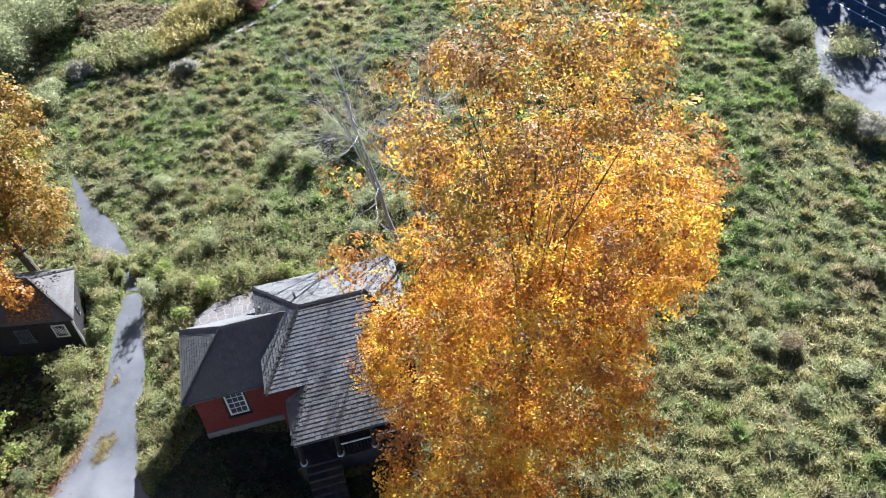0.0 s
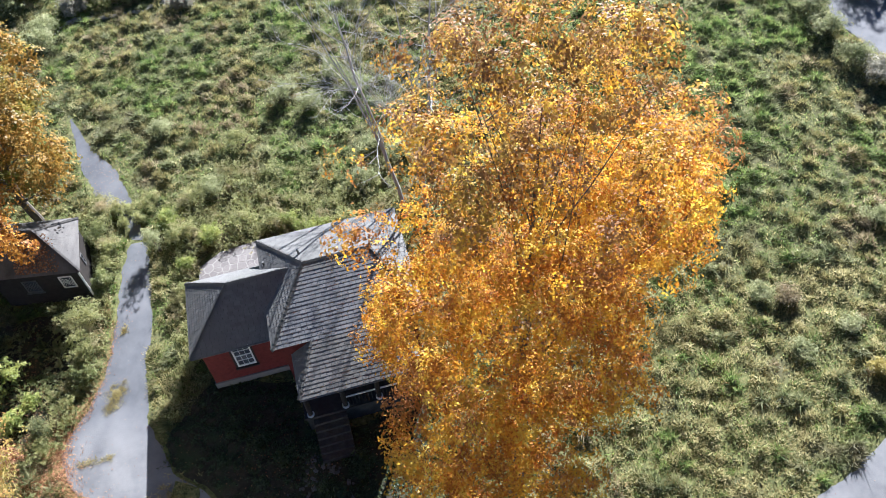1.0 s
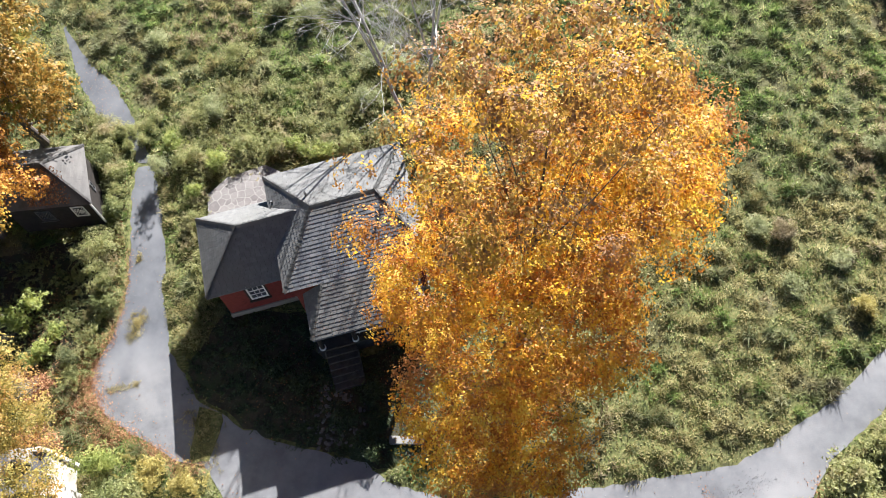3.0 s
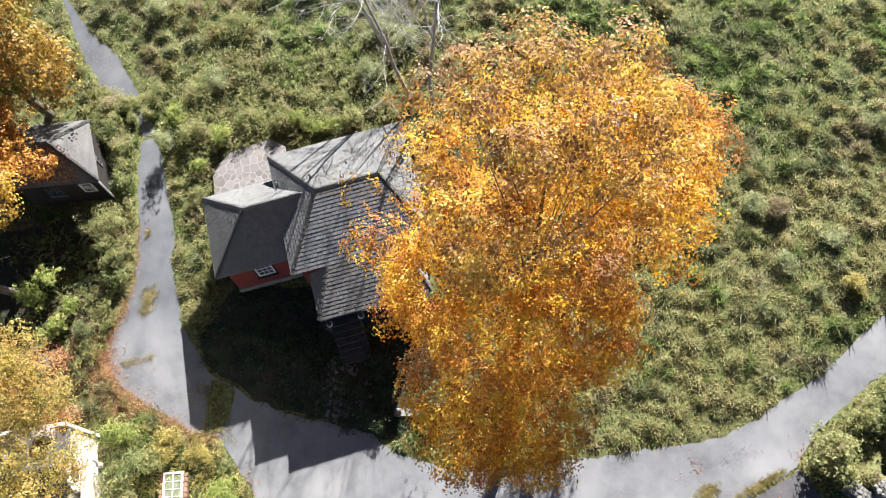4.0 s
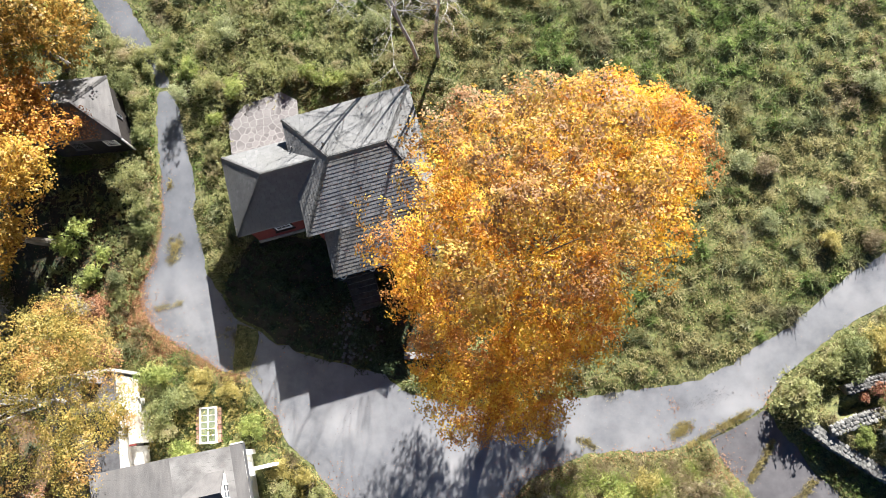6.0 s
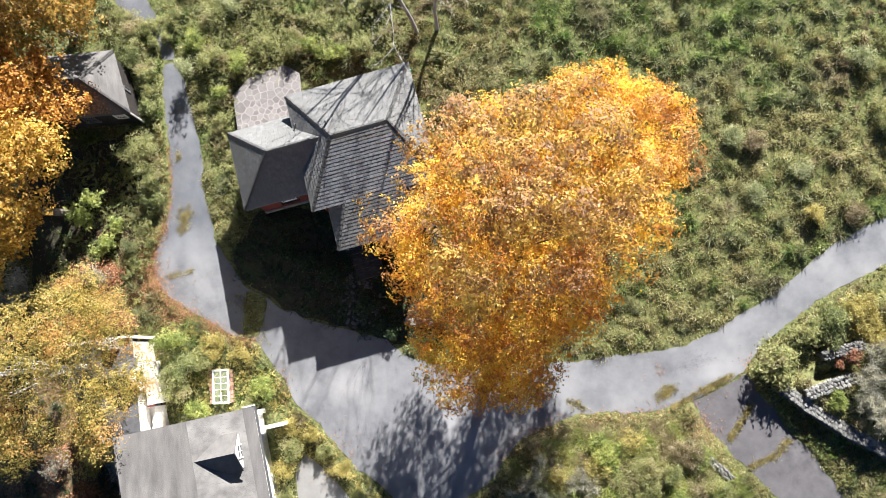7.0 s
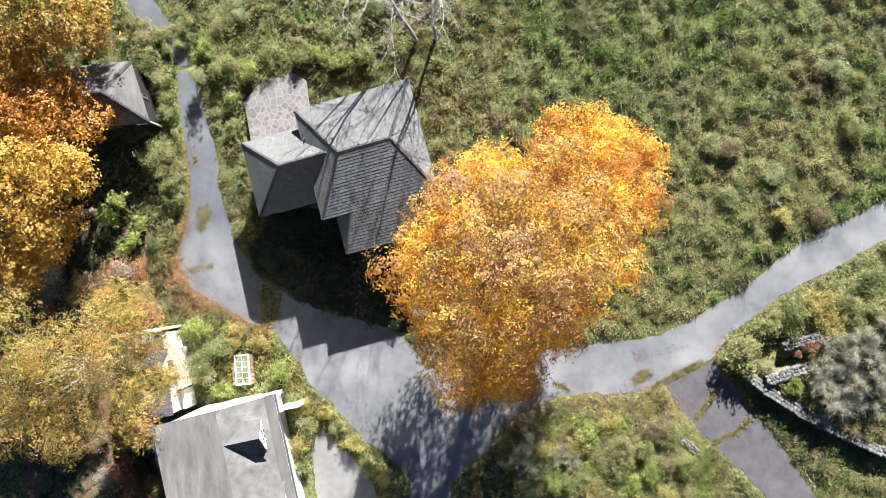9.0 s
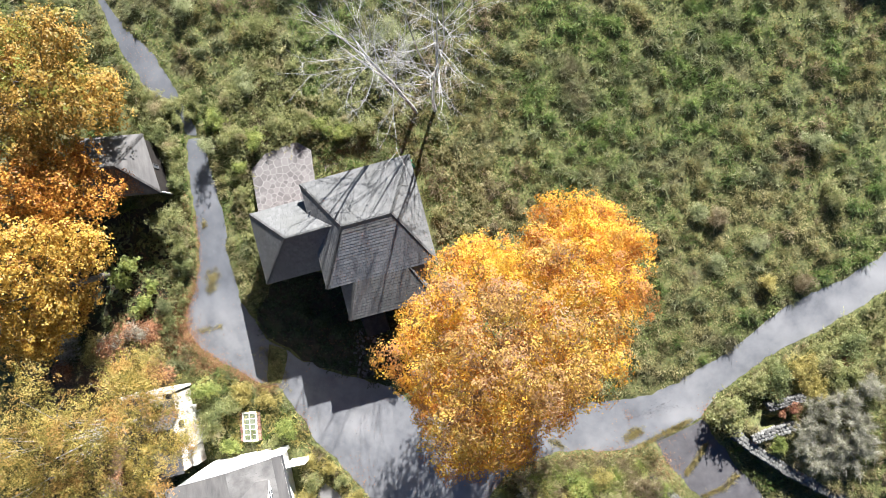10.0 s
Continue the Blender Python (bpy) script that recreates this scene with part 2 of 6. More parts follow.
SIDE_ASPHALT = material("dark_asphalt", [(0.3, (0.066, 0.063, 0.068)), (0.6, (0.105, 0.101, 0.105)), (0.8, (0.14, 0.134, 0.135))], 0.9, 9, 0.85, bump=0.3, bump_scale=30)
CONCRETE = material("pale_concrete", [(0.3, (0.156, 0.152, 0.148)), (0.7, (0.218, 0.215, 0.207))], 0.9, 8, 0.85, bump=0.2, bump_scale=25)
SHINGLE = material("grey_shingle", [(0.25, (0.105, 0.106, 0.105)), (0.5, (0.134, 0.135, 0.133)), (0.75, (0.172, 0.173, 0.17))], 3.0, 6, 0.8, bump=0.2,
                   bump_scale=40, island=0.22, spots=(0.124, 0.125, 0.119), spot_scale=0.7, spot_range=(0.45, 0.7))
RED_WALL = material("red_painted_brick", [(0.3, (0.1, 0.02, 0.017)), (0.7, (0.165, 0.034, 0.028))], 4, 6, 0.8, bump=0.4, bump_scale=14)
STONE = material("grey_fieldstone", [(0.25, (0.16, 0.15, 0.14)), (0.55, (0.3, 0.29, 0.27)), (0.8, (0.42, 0.4, 0.37))], 3, 6, 0.9, bump=0.6, bump_scale=12)
WHITE = material("white_paint", [(0.3, (0.72, 0.71, 0.68)), (0.7, (0.82, 0.81, 0.79))], 3, 5, 0.6)
STUCCO = material("stained_cream_stucco", [(0.3, (0.42, 0.4, 0.36)), (0.55, (0.56, 0.54, 0.5)), (0.75, (0.66, 0.64, 0.6))], 1.6, 8, 0.85, bump=0.3, bump_scale=18, spots=(0.36, 0.31, 0.26), spot_scale=0.8, spot_range=(0.54, 0.66))
DARK_WOOD = material("dark_stained_timber", [(0.3, (0.015, 0.013, 0.012)), (0.7, (0.035, 0.03, 0.027))], 4, 5, 0.7)
MAPLE = material("orange_maple_leaf", [(0.37, (0.36, 0.13, 0.018)), (0.44, (0.55, 0.235, 0.023)), (0.49, (0.7, 0.37, 0.026)), (0.54, (0.76, 0.49, 0.032)), (0.62, (0.79, 0.6, 0.08))], 0.8, 2, 0.5,
                 translucent=0.56, island=0.08, specular=0.25, spots=(0.42, 0.2, 0.06), spot_scale=0.4, spot_range=(0.55, 0.63), sheen=(0.76, 0.58, 0.3, 0.09), lace=0.08)
MAPLE_TOP = material("browning_maple_leaf", [(0.36, (0.18, 0.088, 0.035)), (0.44, (0.31, 0.165, 0.04)), (0.51, (0.47, 0.275, 0.04)), (0.57, (0.59, 0.405, 0.042)), (0.67, (0.68, 0.52, 0.11))], 0.8, 2, 0.5,
                     translucent=0.52, island=0.13, specular=0.25, spots=(0.36, 0.21, 0.1), spot_scale=0.4, spot_range=(0.53, 0.62), sheen=(0.7, 0.56, 0.4, 0.13), lace=0.06)
BARK = material("grey_bark", [(0.3, (0.07, 0.06, 0.05)), (0.7, (0.17, 0.15, 0.13))], 6, 6, 0.9, bump=0.6, bump_scale=20, stretch=(1, 1, 0.25))
PALE_BARK = material("bleached_bark", [(0.3, (0.26, 0.255, 0.245)), (0.7, (0.48, 0.47, 0.455))], 6, 6, 0.9, bump=0.4, bump_scale=20, stretch=(1, 1, 0.25))
BLADE = material("meadow_grass", [(0.36, (0.129, 0.122, 0.047)), (0.46, (0.211, 0.195, 0.077)), (0.56, (0.304, 0.275, 0.118)), (0.66, (0.402, 0.36, 0.172))], 1.5, 3, 0.6, translucent=0.66, island=0.08)
OLIVE_LEAF = material("olive_autumn_leaf", [(0.36, (0.16, 0.15, 0.04)), (0.46, (0.325, 0.285, 0.075)), (0.56, (0.5, 0.39, 0.1)), (0.68, (0.6, 0.46, 0.17))], 1.0, 3, 0.5, translucent=0.55, island=0.2, spots=(0.52, 0.31, 0.1), spot_scale=0.5, spot_range=(0.52, 0.64))
GOLD_LEAF = material("golden_leaf", [(0.28, (0.253, 0.12, 0.026)), (0.45, (0.465, 0.284, 0.039)), (0.62, (0.605, 0.433, 0.077)), (0.78, (0.648, 0.539, 0.231))], 0.6, 5, 0.5, translucent=0.45, island=0.35, specular=0.4)
SHRUB_LEAF = material("shrub_leaf", [(0.34, (0.125, 0.15, 0.06)), (0.5, (0.25, 0.28, 0.115)), (0.66, (0.44, 0.45, 0.21))], 1.3, 4, 0.55, translucent=0.62, island=0.1)

# bluer than grey_shingle: the front slopes' bluish shade is in the colour
SHAKE = material("weathered_shade_tinted_shake", [(0.2, (0.105, 0.112, 0.122)), (0.5, (0.14, 0.147, 0.157)), (0.8, (0.19, 0.196, 0.204))], 3.0, 6, 0.85, bump=0.2, bump_scale=30, obj_random=0.22)
ROOF_GREY = material("weathered_grey_roofing", [(0.3, (0.066, 0.063, 0.06)), (0.45, (0.1, 0.096, 0.092)), (0.55, (0.122, 0.117, 0.111)), (0.7, (0.155, 0.148, 0.141))], 1.8, 12, 0.85, bump=0.5, bump_scale=20,
                     spots=(0.082, 0.079, 0.079), spot_scale=0.16, spot_range=(0.5, 0.8), stretch=(1, 0.2, 1))
ROOF_PALE = material("patched_pale_roofing", [(0.3, (0.08, 0.077, 0.075)), (0.5, (0.12, 0.116, 0.112)), (0.7, (0.16, 0.155, 0.148))], 1.2, 10, 0.85, bump=0.5, bump_scale=20,
                     spots=(0.17, 0.165, 0.158), spot_scale=0.5, spot_range=(0.52, 0.62))
ROOF_BACKING = material("roof_underlay", [(0.3, (0.05, 0.05, 0.05)), (0.7, (0.1, 0.1, 0.1))], 4, 4, 0.9)
FLAG = material("flagstone", [(0.2, (0.115, 0.106, 0.104)), (0.5, (0.155, 0.145, 0.14)), (0.8, (0.205, 0.193, 0.186))], 4, 6, 0.85, bump=0.4, bump_scale=18, obj_random=0.5, spots=(0.23, 0.22, 0.21), spot_scale=1.2, spot_range=(0.55, 0.75))
MORTAR = material("pale_mortar", [(0.3, (0.2, 0.192, 0.183)), (0.7, (0.275, 0.264, 0.252))], 5, 6, 0.9, bump=0.3)
FIELDSTONE = material("loose_fieldstone", [(0.2, (0.05, 0.05, 0.047)), (0.5, (0.1, 0.098, 0.093)), (0.8, (0.165, 0.16, 0.152))], 5, 6, 0.9, bump=0.7, bump_scale=14, obj_random=0.4)
WALL_STONE = material("lichened_wall_stone", [(0.2, (0.07, 0.07, 0.066)), (0.5, (0.15, 0.148, 0.138)), (0.8, (0.25, 0.245, 0.225))], 7, 6, 0.9, bump=0.7, bump_scale=14, obj_random=0.4)
BRICK = material("worn_red_brick", [(0.3, (0.2, 0.11, 0.08)), (0.7, (0.36, 0.22, 0.165))], 6, 5, 0.9, bump=0.4, bump_scale=20, obj_random=0.5)
# bluish base colour, lifted for the sky that the panes reflect
GLASS = material("window_glass", [(0.3, (0.05, 0.06, 0.07)), (0.7, (0.09, 0.1, 0.115))], 2, 2, 0.08, specular=0.8)
# pale green base colour holds the reflections and the weeds behind the panes
FRAME_GLASS = material("reflection_toned_glass", [(0.3, (0.1, 0.12, 0.07)), (0.7, (0.2, 0.22, 0.15))], 3, 4, 0.25, specular=0.5)
DARK_STONE = material("dark_porch_stone", [(0.25, (0.024, 0.024, 0.024)), (0.55, (0.045, 0.044, 0.042)), (0.8, (0.072, 0.069, 0.066))], 3, 6, 0.9, bump=0.6, bump_scale=12)
DARK_SLATE = material("dark_slate_roof", [(0.3, (0.035, 0.035, 0.038)), (0.7, (0.07, 0.07, 0.074))], 3, 6, 0.8, bump=0.3, bump_scale=20)
# soil whose dark colour carries the shade of the cottage and the shed
SHADE_SOIL = material("shade_toned_soil", [(0.3, (0.018, 0.017, 0.012)), (0.5, (0.035, 0.034, 0.02)), (0.7, (0.06, 0.05, 0.032))], 5, 7, 0.95, bump=0.9, bump_scale=12, spots=(0.03, 0.045, 0.018), spot_scale=0.9)
GROVE_SOIL = material("woodland_leaf_floor", [(0.3, (0.06, 0.045, 0.03)), (0.5, (0.13, 0.09, 0.05)), (0.7, (0.22, 0.15, 0.085))], 6, 8, 0.95, bump=0.9, bump_scale=14, spots=(0.1, 0.1, 0.05), spot_scale=0.9)
BED_SOIL = material("dry_grey_soil", [(0.3, (0.12, 0.105, 0.09)), (0.5, (0.21, 0.19, 0.17)), (0.7, (0.31, 0.285, 0.26))], 5, 9, 0.95, bump=0.9, bump_scale=12, spots=(0.11, 0.1, 0.07), spot_scale=0.9)
JOINT_GRASS = material("yellowing_joint_grass", [(0.36, (0.22, 0.19, 0.07)), (0.5, (0.4, 0.34, 0.14)), (0.64, (0.56, 0.5, 0.26))], 2.0, 3, 0.6, translucent=0.6, island=0.2)
# dark green leaf, deepened in colour for plants that stand in shade
SHADE_LEAF = material("shade_toned_leaf", [(0.25, (0.015, 0.025, 0.01)), (0.5, (0.035, 0.055, 0.02)), (0.8, (0.075, 0.1, 0.04))], 0.9, 5, 0.45, translucent=0.2, island=0.5)
METAL = material("dull_metal", [(0.3, (0.12, 0.12, 0.12)), (0.7, (0.2, 0.2, 0.2))], 6, 4, 0.5, metal=0.7)
GREEN_METAL = material("green_painted_metal", [(0.3, (0.03, 0.22, 0.12)), (0.7, (0.05, 0.3, 0.16))], 6, 4, 0.5)
LITTER = material("fallen_leaf", [(0.15, (0.14, 0.06, 0.035)), (0.5, (0.3, 0.14, 0.065)), (0.85, (0.45, 0.27, 0.14))], 0.8, 4, 0.7, translucent=0.2, island=0.75)
GREEN_BLADE = material("fresh_grass", [(0.36, (0.08, 0.125, 0.034)), (0.46, (0.145, 0.212, 0.057)), (0.54, (0.225, 0.295, 0.086)), (0.66, (0.335, 0.38, 0.139))], 1.6, 3, 0.55, translucent=0.66, island=0.08,
                       spots=(0.23, 0.215, 0.12), spot_scale=0.3, spot_range=(0.53, 0.68))
STRAW_BLADE = material("straw_grass", [(0.34, (0.14, 0.11, 0.06)), (0.5, (0.29, 0.24, 0.14)), (0.66, (0.47, 0.405, 0.27))], 1.5, 3, 0.6, translucent=0.64, island=0.15)
GREY_BLADE = material("grey_green_tussock", [(0.36, (0.12, 0.142, 0.064)), (0.47, (0.192, 0.214, 0.101)), (0.56, (0.298, 0.309, 0.16)), (0.67, (0.403, 0.399, 0.234))], 1.5, 3, 0.6, translucent=0.64, island=0.08)
WEED = material("goldenrod_weed", [(0.36, (0.2, 0.22, 0.09)), (0.5, (0.35, 0.365, 0.155)), (0.64, (0.5, 0.49, 0.24))], 1.4, 3, 0.6, translucent=0.66, island=0.08, spots=(0.4, 0.34, 0.2), spot_scale=0.6, spot_range=(0.52, 0.7))
GREEN_LEAF = material("bright_green_leaf", [(0.34, (0.15, 0.19, 0.055)), (0.5, (0.31, 0.36, 0.105)), (0.66, (0.52, 0.54, 0.19))], 1.2, 4, 0.5, translucent=0.64, island=0.1)
YELLOW_SHRUB = material("yellowing_shrub_leaf", [(0.36, (0.28, 0.245, 0.08)), (0.5, (0.43, 0.375, 0.125)), (0.64, (0.56, 0.49, 0.19))], 1.2, 4, 0.5, translucent=0.6, island=0.1)
GREY_SHRUB = material("grey_twiggy_shrub", [(0.34, (0.2, 0.19, 0.15)), (0.5, (0.36, 0.345, 0.275)), (0.66, (0.54, 0.52, 0.43))], 0.8, 4, 0.7, translucent=0.5, island=0.15)
WILLOW = material("silvery_willow_leaf", [(0.36, (0.194, 0.218, 0.106)), (0.5, (0.349, 0.373, 0.191)), (0.66, (0.524, 0.533, 0.315))], 1.2, 4, 0.6, translucent=0.64, island=0.1)
PALE_GRASS = material("sun_bleached_grass", [(0.36, (0.219, 0.205, 0.09)), (0.5, (0.372, 0.345, 0.167)), (0.64, (0.53, 0.485, 0.27))], 1.4, 3, 0.6, translucent=0.64, island=0.08)
RUST_LEAF = material("rust_red_leaf", [(0.25, (0.16, 0.07, 0.05)), (0.45, (0.28, 0.13, 0.08)), (0.6, (0.36, 0.2, 0.11)), (0.8, (0.42, 0.32, 0.18))], 0.9, 5, 0.5, translucent=0.5, island=0.3)
ORANGE_LEAF = material("burnt_orange_leaf", [(0.25, (0.227, 0.091, 0.023)), (0.5, (0.48, 0.222, 0.032)), (0.75, (0.681, 0.423, 0.081))], 0.6, 5, 0.5, translucent=0.45, island=0.45)
YELLOW_LEAF = material("green_gold_leaf", [(0.25, (0.136, 0.112, 0.030)), (0.42, (0.272, 0.187, 0.040)), (0.58, (0.449, 0.274, 0.050)), (0.75, (0.558, 0.343, 0.100))], 0.5, 5, 0.5, translucent=0.45, island=0.4, spots=(0.24, 0.25, 0.05), spot_scale=0.35, spot_range=(0.52, 0.62))

# ---------------------------------------------------------------- ground and roads
xs = np.concatenate([[-1500, -600, -250, -120, -60, -35], gx, [75, 110, 250, 600, 1500]])
ys = np.concatenate([[-1500, -600, -250, -100, -50, -38], gy, [70, 75, 110, 250, 600, 1500]])
X, Y = np.meshgrid(xs, ys, indexing="ij")
nx, ny = X.shape
idx = np.arange(nx * ny).reshape(nx, ny)
quads = np.stack([idx[:-1, :-1], idx[1:, :-1], idx[1:, 1:], idx[:-1, 1:]], -1).reshape(-1, 4)
ground = soup("ground", np.stack([X, Y, ground_z(X, Y)], -1), quads, 4, GRASS_SOIL)
ground.data.polygons.foreach_set("use_smooth", np.ones(len(ground.data.polygons), bool))
tagged(ground, "rough sloping meadow ground with grass and bare soil", "ground", kind="structure")


def ragged(points, step=0.5, amount=0.12, seed=1):
    """An outline with finer, uneven edges."""
    r = random.Random(seed)
    out = []
    for i, a in enumerate(points):
        b = points[(i + 1) % len(points)]
        n = max(1, int(math.dist(a, b) / step))
        for k in range(n):
            t = k / n
            out.append((a[0] + (b[0] - a[0]) * t + r.uniform(-amount, amount), a[1] + (b[1] - a[1]) * t + r.uniform(-amount, amount)))
    return out


def sheet(name, outline, lift, mat_, label, category, seed=1, amount=0.12):
    bm = bmesh.new()
    vs = [bm.verts.new((x, y, SLOPE * y + lift)) for x, y in ragged(outline, 0.5, amount, seed)]
    low = [bm.verts.new((v.co.x, v.co.y, v.co.z - lift - 0.05)) for v in vs]
    bm.faces.new(vs)
    for i in range(len(vs)):
        j = (i + 1) % len(vs)
        bm.faces.new((vs[i], low[i], low[j], vs[j]))
    bmesh.ops.recalc_face_normals(bm, faces=bm.faces)
    bmesh.ops.triangulate(bm, faces=bm.faces)
    ob = part(name, bm, mat_)
    return tagged(ob, label, category, kind="structure")


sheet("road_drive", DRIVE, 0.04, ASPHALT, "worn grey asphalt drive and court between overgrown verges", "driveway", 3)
sheet("road_side", SIDE, 0.036, SIDE_ASPHALT, "dark cracked asphalt side road with grass in its joints", "road", 5)
sheet("pavement_pad", PAD, 0.05, CONCRETE, "pale concrete pad beside the white house", "pavement", 6)
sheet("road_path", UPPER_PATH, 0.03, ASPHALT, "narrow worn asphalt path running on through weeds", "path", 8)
sheet("road_parking", PARK, 0.05, ASPHALT, "grey asphalt parking area beyond the meadow", "parking lot", 9)
# the cottage's and the shed's shade, laid as sheets of darker soil
sheet("ground_garden", GARDEN, 0.03, SHADE_SOIL, "dark garden soil before the cottage, its shade put into the colour", "garden bed", 14, 0.2)
sheet("ground_shade", SHADE, 0.03, SHADE_SOIL, "dark soil beside the shed, its deep shade put into the colour", "garden bed", 15, 0.2)
sheet("ground_grove", GROVE, 0.03, GROVE_SOIL, "brown leaf mould under the trees", "woodland floor", 16, 0.2)
BACK_BED = [tuple(H(u, v, 0).xy) for u, v in ((0.2, -0.05), (7.6, -0.05), (7.8, -1.3), (5.0, -1.7), (2.6, -1.4), (0.4, -1.6))]
sheet("ground_back", BACK_BED, 0.03, BED_SOIL, "bare grey-brown soil and litter behind the cottage", "garden bed", 17, 0.2)
sheet("ground_strip", STRIP, 0.07, GRASS_SOIL, "mossy grass strip grown over the drive", "grass strip", 4)
for k, ((x0, y0), (x1, y1)) in enumerate((((54.6, 35.5), (57.8, 28.0)), ((56.2, 35.5), (59.4, 28.0)))):
    dx, dy = (y1 - y0) * 0.008, -(x1 - x0) * 0.008
    sheet("trim_stripe", [(x0 - dx, y0 - dy), (x0 + dx, y0 + dy), (x1 + dx, y1 + dy), (x1 - dx, y1 - dy)], 0.056, WHITE, "worn white painted parking line on asphalt", "parking line", 20 + k, 0.01)


def fix(ob, parent):
    """Keep a part where it is built while it hangs under its thing."""
    ob.parent = parent
    ob.matrix_parent_inverse = parent.matrix_world.inverted()
    return ob


def solid(name, material_, parent, *boxes, m=None, label="", bevel=0.0):
    """One part out of boxes (x0, x1, y0, y1, z0, z1), placed by m."""
    bm = bmesh.new()
    for b in boxes:
        box(bm, *b, m)
    bmesh.ops.recalc_face_normals(bm, faces=bm.faces)
    if bevel:
        bmesh.ops.bevel(bm, geom=list(bm.edges), offset=bevel, segments=1, affect="EDGES")
    return fix(part(name, bm, material_, None, label), parent)


def plate(name, material_, parent, pts, thick, label=""):
    bm = bmesh.new()
    slab(bm, pts, thick)
    return fix(part(name, bm, material_, None, label), parent)


def tube(name, material_, parent, pts, radius, label="", sides=8):
    bm = bmesh.new()
    limb(bm, pts, [radius] * len(pts), sides)
    return fix(part(name, bm, material_, None, label), parent)


def limb(bm, pts, radii, sides=6):
    """A tapered tube along points."""
    rings = []
    for i, p in enumerate(pts):
        p = Vector(p)
        ahead = (Vector(pts[min(i + 1, len(pts) - 1)]) - Vector(pts[max(i - 1, 0)])).normalized()
        s = ahead.orthogonal().normalized()
        t = ahead.cross(s)
        rings.append([bm.verts.new(p + (s * math.cos(k * math.tau / sides) + t * math.sin(k * math.tau / sides)) * radii[i]) for k in range(sides)])
    for a, b in zip(rings, rings[1:]):
        for k in range(sides):
            bm.faces.new((a[k], a[(k + 1) % sides], b[(k + 1) % sides], b[k]))
    bm.faces.new(rings[0][::-1])
    bm.faces.new(rings[-1])


PIECES = []
GAP = 0.008


def shingled(parent, pts, expo, width, thick, singles=False, seed=1, mats=None):
    """Courses of shingles on a planar face. pts: the eave's two ends first, then on round the face. Whole shingles of a face with singles become pieces, later."""
    p = [Vector(q) for q in pts]
    ex = (p[1] - p[0]).normalized()
    n = (p[1] - p[0]).cross(p[2] - p[0]).normalized()
    if n.z < 0:
        n = -n
    ey = n.cross(ex)
    if (p[2] - p[0]).dot(ey) < 0:
        ey = -ey
    flat_ = [((q - p[0]).dot(ex), (q - p[0]).dot(ey)) for q in p]
    top = max(b for _, b in flat_)

    def span(s):
        s = min(max(s, 1e-4), top - 1e-4)
        hit = []
        for (x0, y0), (x1, y1) in zip(flat_, flat_[1:] + flat_[:1]):
            if (y0 <= s) != (y1 <= s):
                hit.append(x0 + (x1 - x0) * (s - y0) / (y1 - y0))
        return (min(hit), max(hit)) if len(hit) >= 2 else None

    r_ = random.Random(seed)
    verts, faces = [], []
    rows = int(top / expo) + 1
    for k in range(rows):
        s0, s1 = k * expo - 0.03, min((k + 1) * expo + 0.02, top)
        a, b = span(max(s0, 0)), span(s1)
        if not a or not b or a[1] - a[0] < 0.05:
            continue
        lo, hi = min(a[0], b[0]), max(a[1], b[1])
        x = lo - r_.random() * width
        while x < hi:
            w = width * r_.uniform(0.75, 1.25)
            if singles:
                w = width
            c = []
            for s, (l, h_) in ((s0, a), (s1, b)):
                c.append((min(max(x + GAP, l), h_), s))
                c.append((min(max(x + w - GAP, l), h_), s))
            whole = c[0][0] == x + GAP and c[2][0] == x + GAP and c[1][0] == x + w - GAP and c[3][0] == x + w - GAP
            lift = thick * r_.uniform(0.75, 1.2)
            if singles and whole:
                m = Matrix((ex, ey, n)).transposed().to_4x4()
                m.translation = p[0] + ex * (x + w / 2) + ey * s0
                PIECES.append((parent, m @ Matrix.Diagonal((1, 1, lift / thick, 1)), width, s1 - s0, thick))
            elif c[1][0] - c[0][0] > 0.02 or c[3][0] - c[2][0] > 0.02:
                o = len(verts)
                for (cx, cy), z_ in zip(c, (lift, lift, 0.003, 0.003)):
                    verts.append(p[0] + ex * cx + ey * cy + n * z_)
                for cx, cy in c[:2]:
                    verts.append(p[0] + ex * cx + ey * cy - n * 0.003)
                faces += [(o, o + 1, o + 3, o + 2), (o + 4, o + 5, o + 1, o), (o + 4, o, o + 2), (o + 5, o + 3, o + 1)]
            x += w
    ob = mesh_part("shingles", verts, faces, mats or SHINGLE)
    ob["kind"] = "stuff"
    return fix(ob, parent)


def cap(parent, a, b, material_=None):
    """A folded ridge or hip cap along an edge, with a slight step at each lap."""
    a, b = Vector(a), Vector(b)
    d = (b - a).normalized()
    side = d.cross(Vector((0, 0, 1))).normalized()
    up = side.cross(d)
    n = max(2, int((b - a).length / 0.3))
    bm = bmesh.new()
    rings = []
    for k in range(n):
        for t, h_ in ((k / n, 0.018), ((k + 0.98) / n, 0.0)):
            p = a.lerp(b, t)
            rings.append([bm.verts.new(p + side * w * 0.13 + up * (h_ + 0.045 - abs(w) * 0.07)) for w in (-1, 0, 1)])
    for q, s in zip(rings, rings[1:]):
        bm.faces.new((q[0], q[1], s[1], s[0]))
        bm.faces.new((q[1], q[2], s[2], s[1]))
    bmesh.ops.solidify(bm, geom=list(bm.faces), thickness=0.02)
    return fix(part("ridge_cap", bm, material_ or SHINGLE), parent)


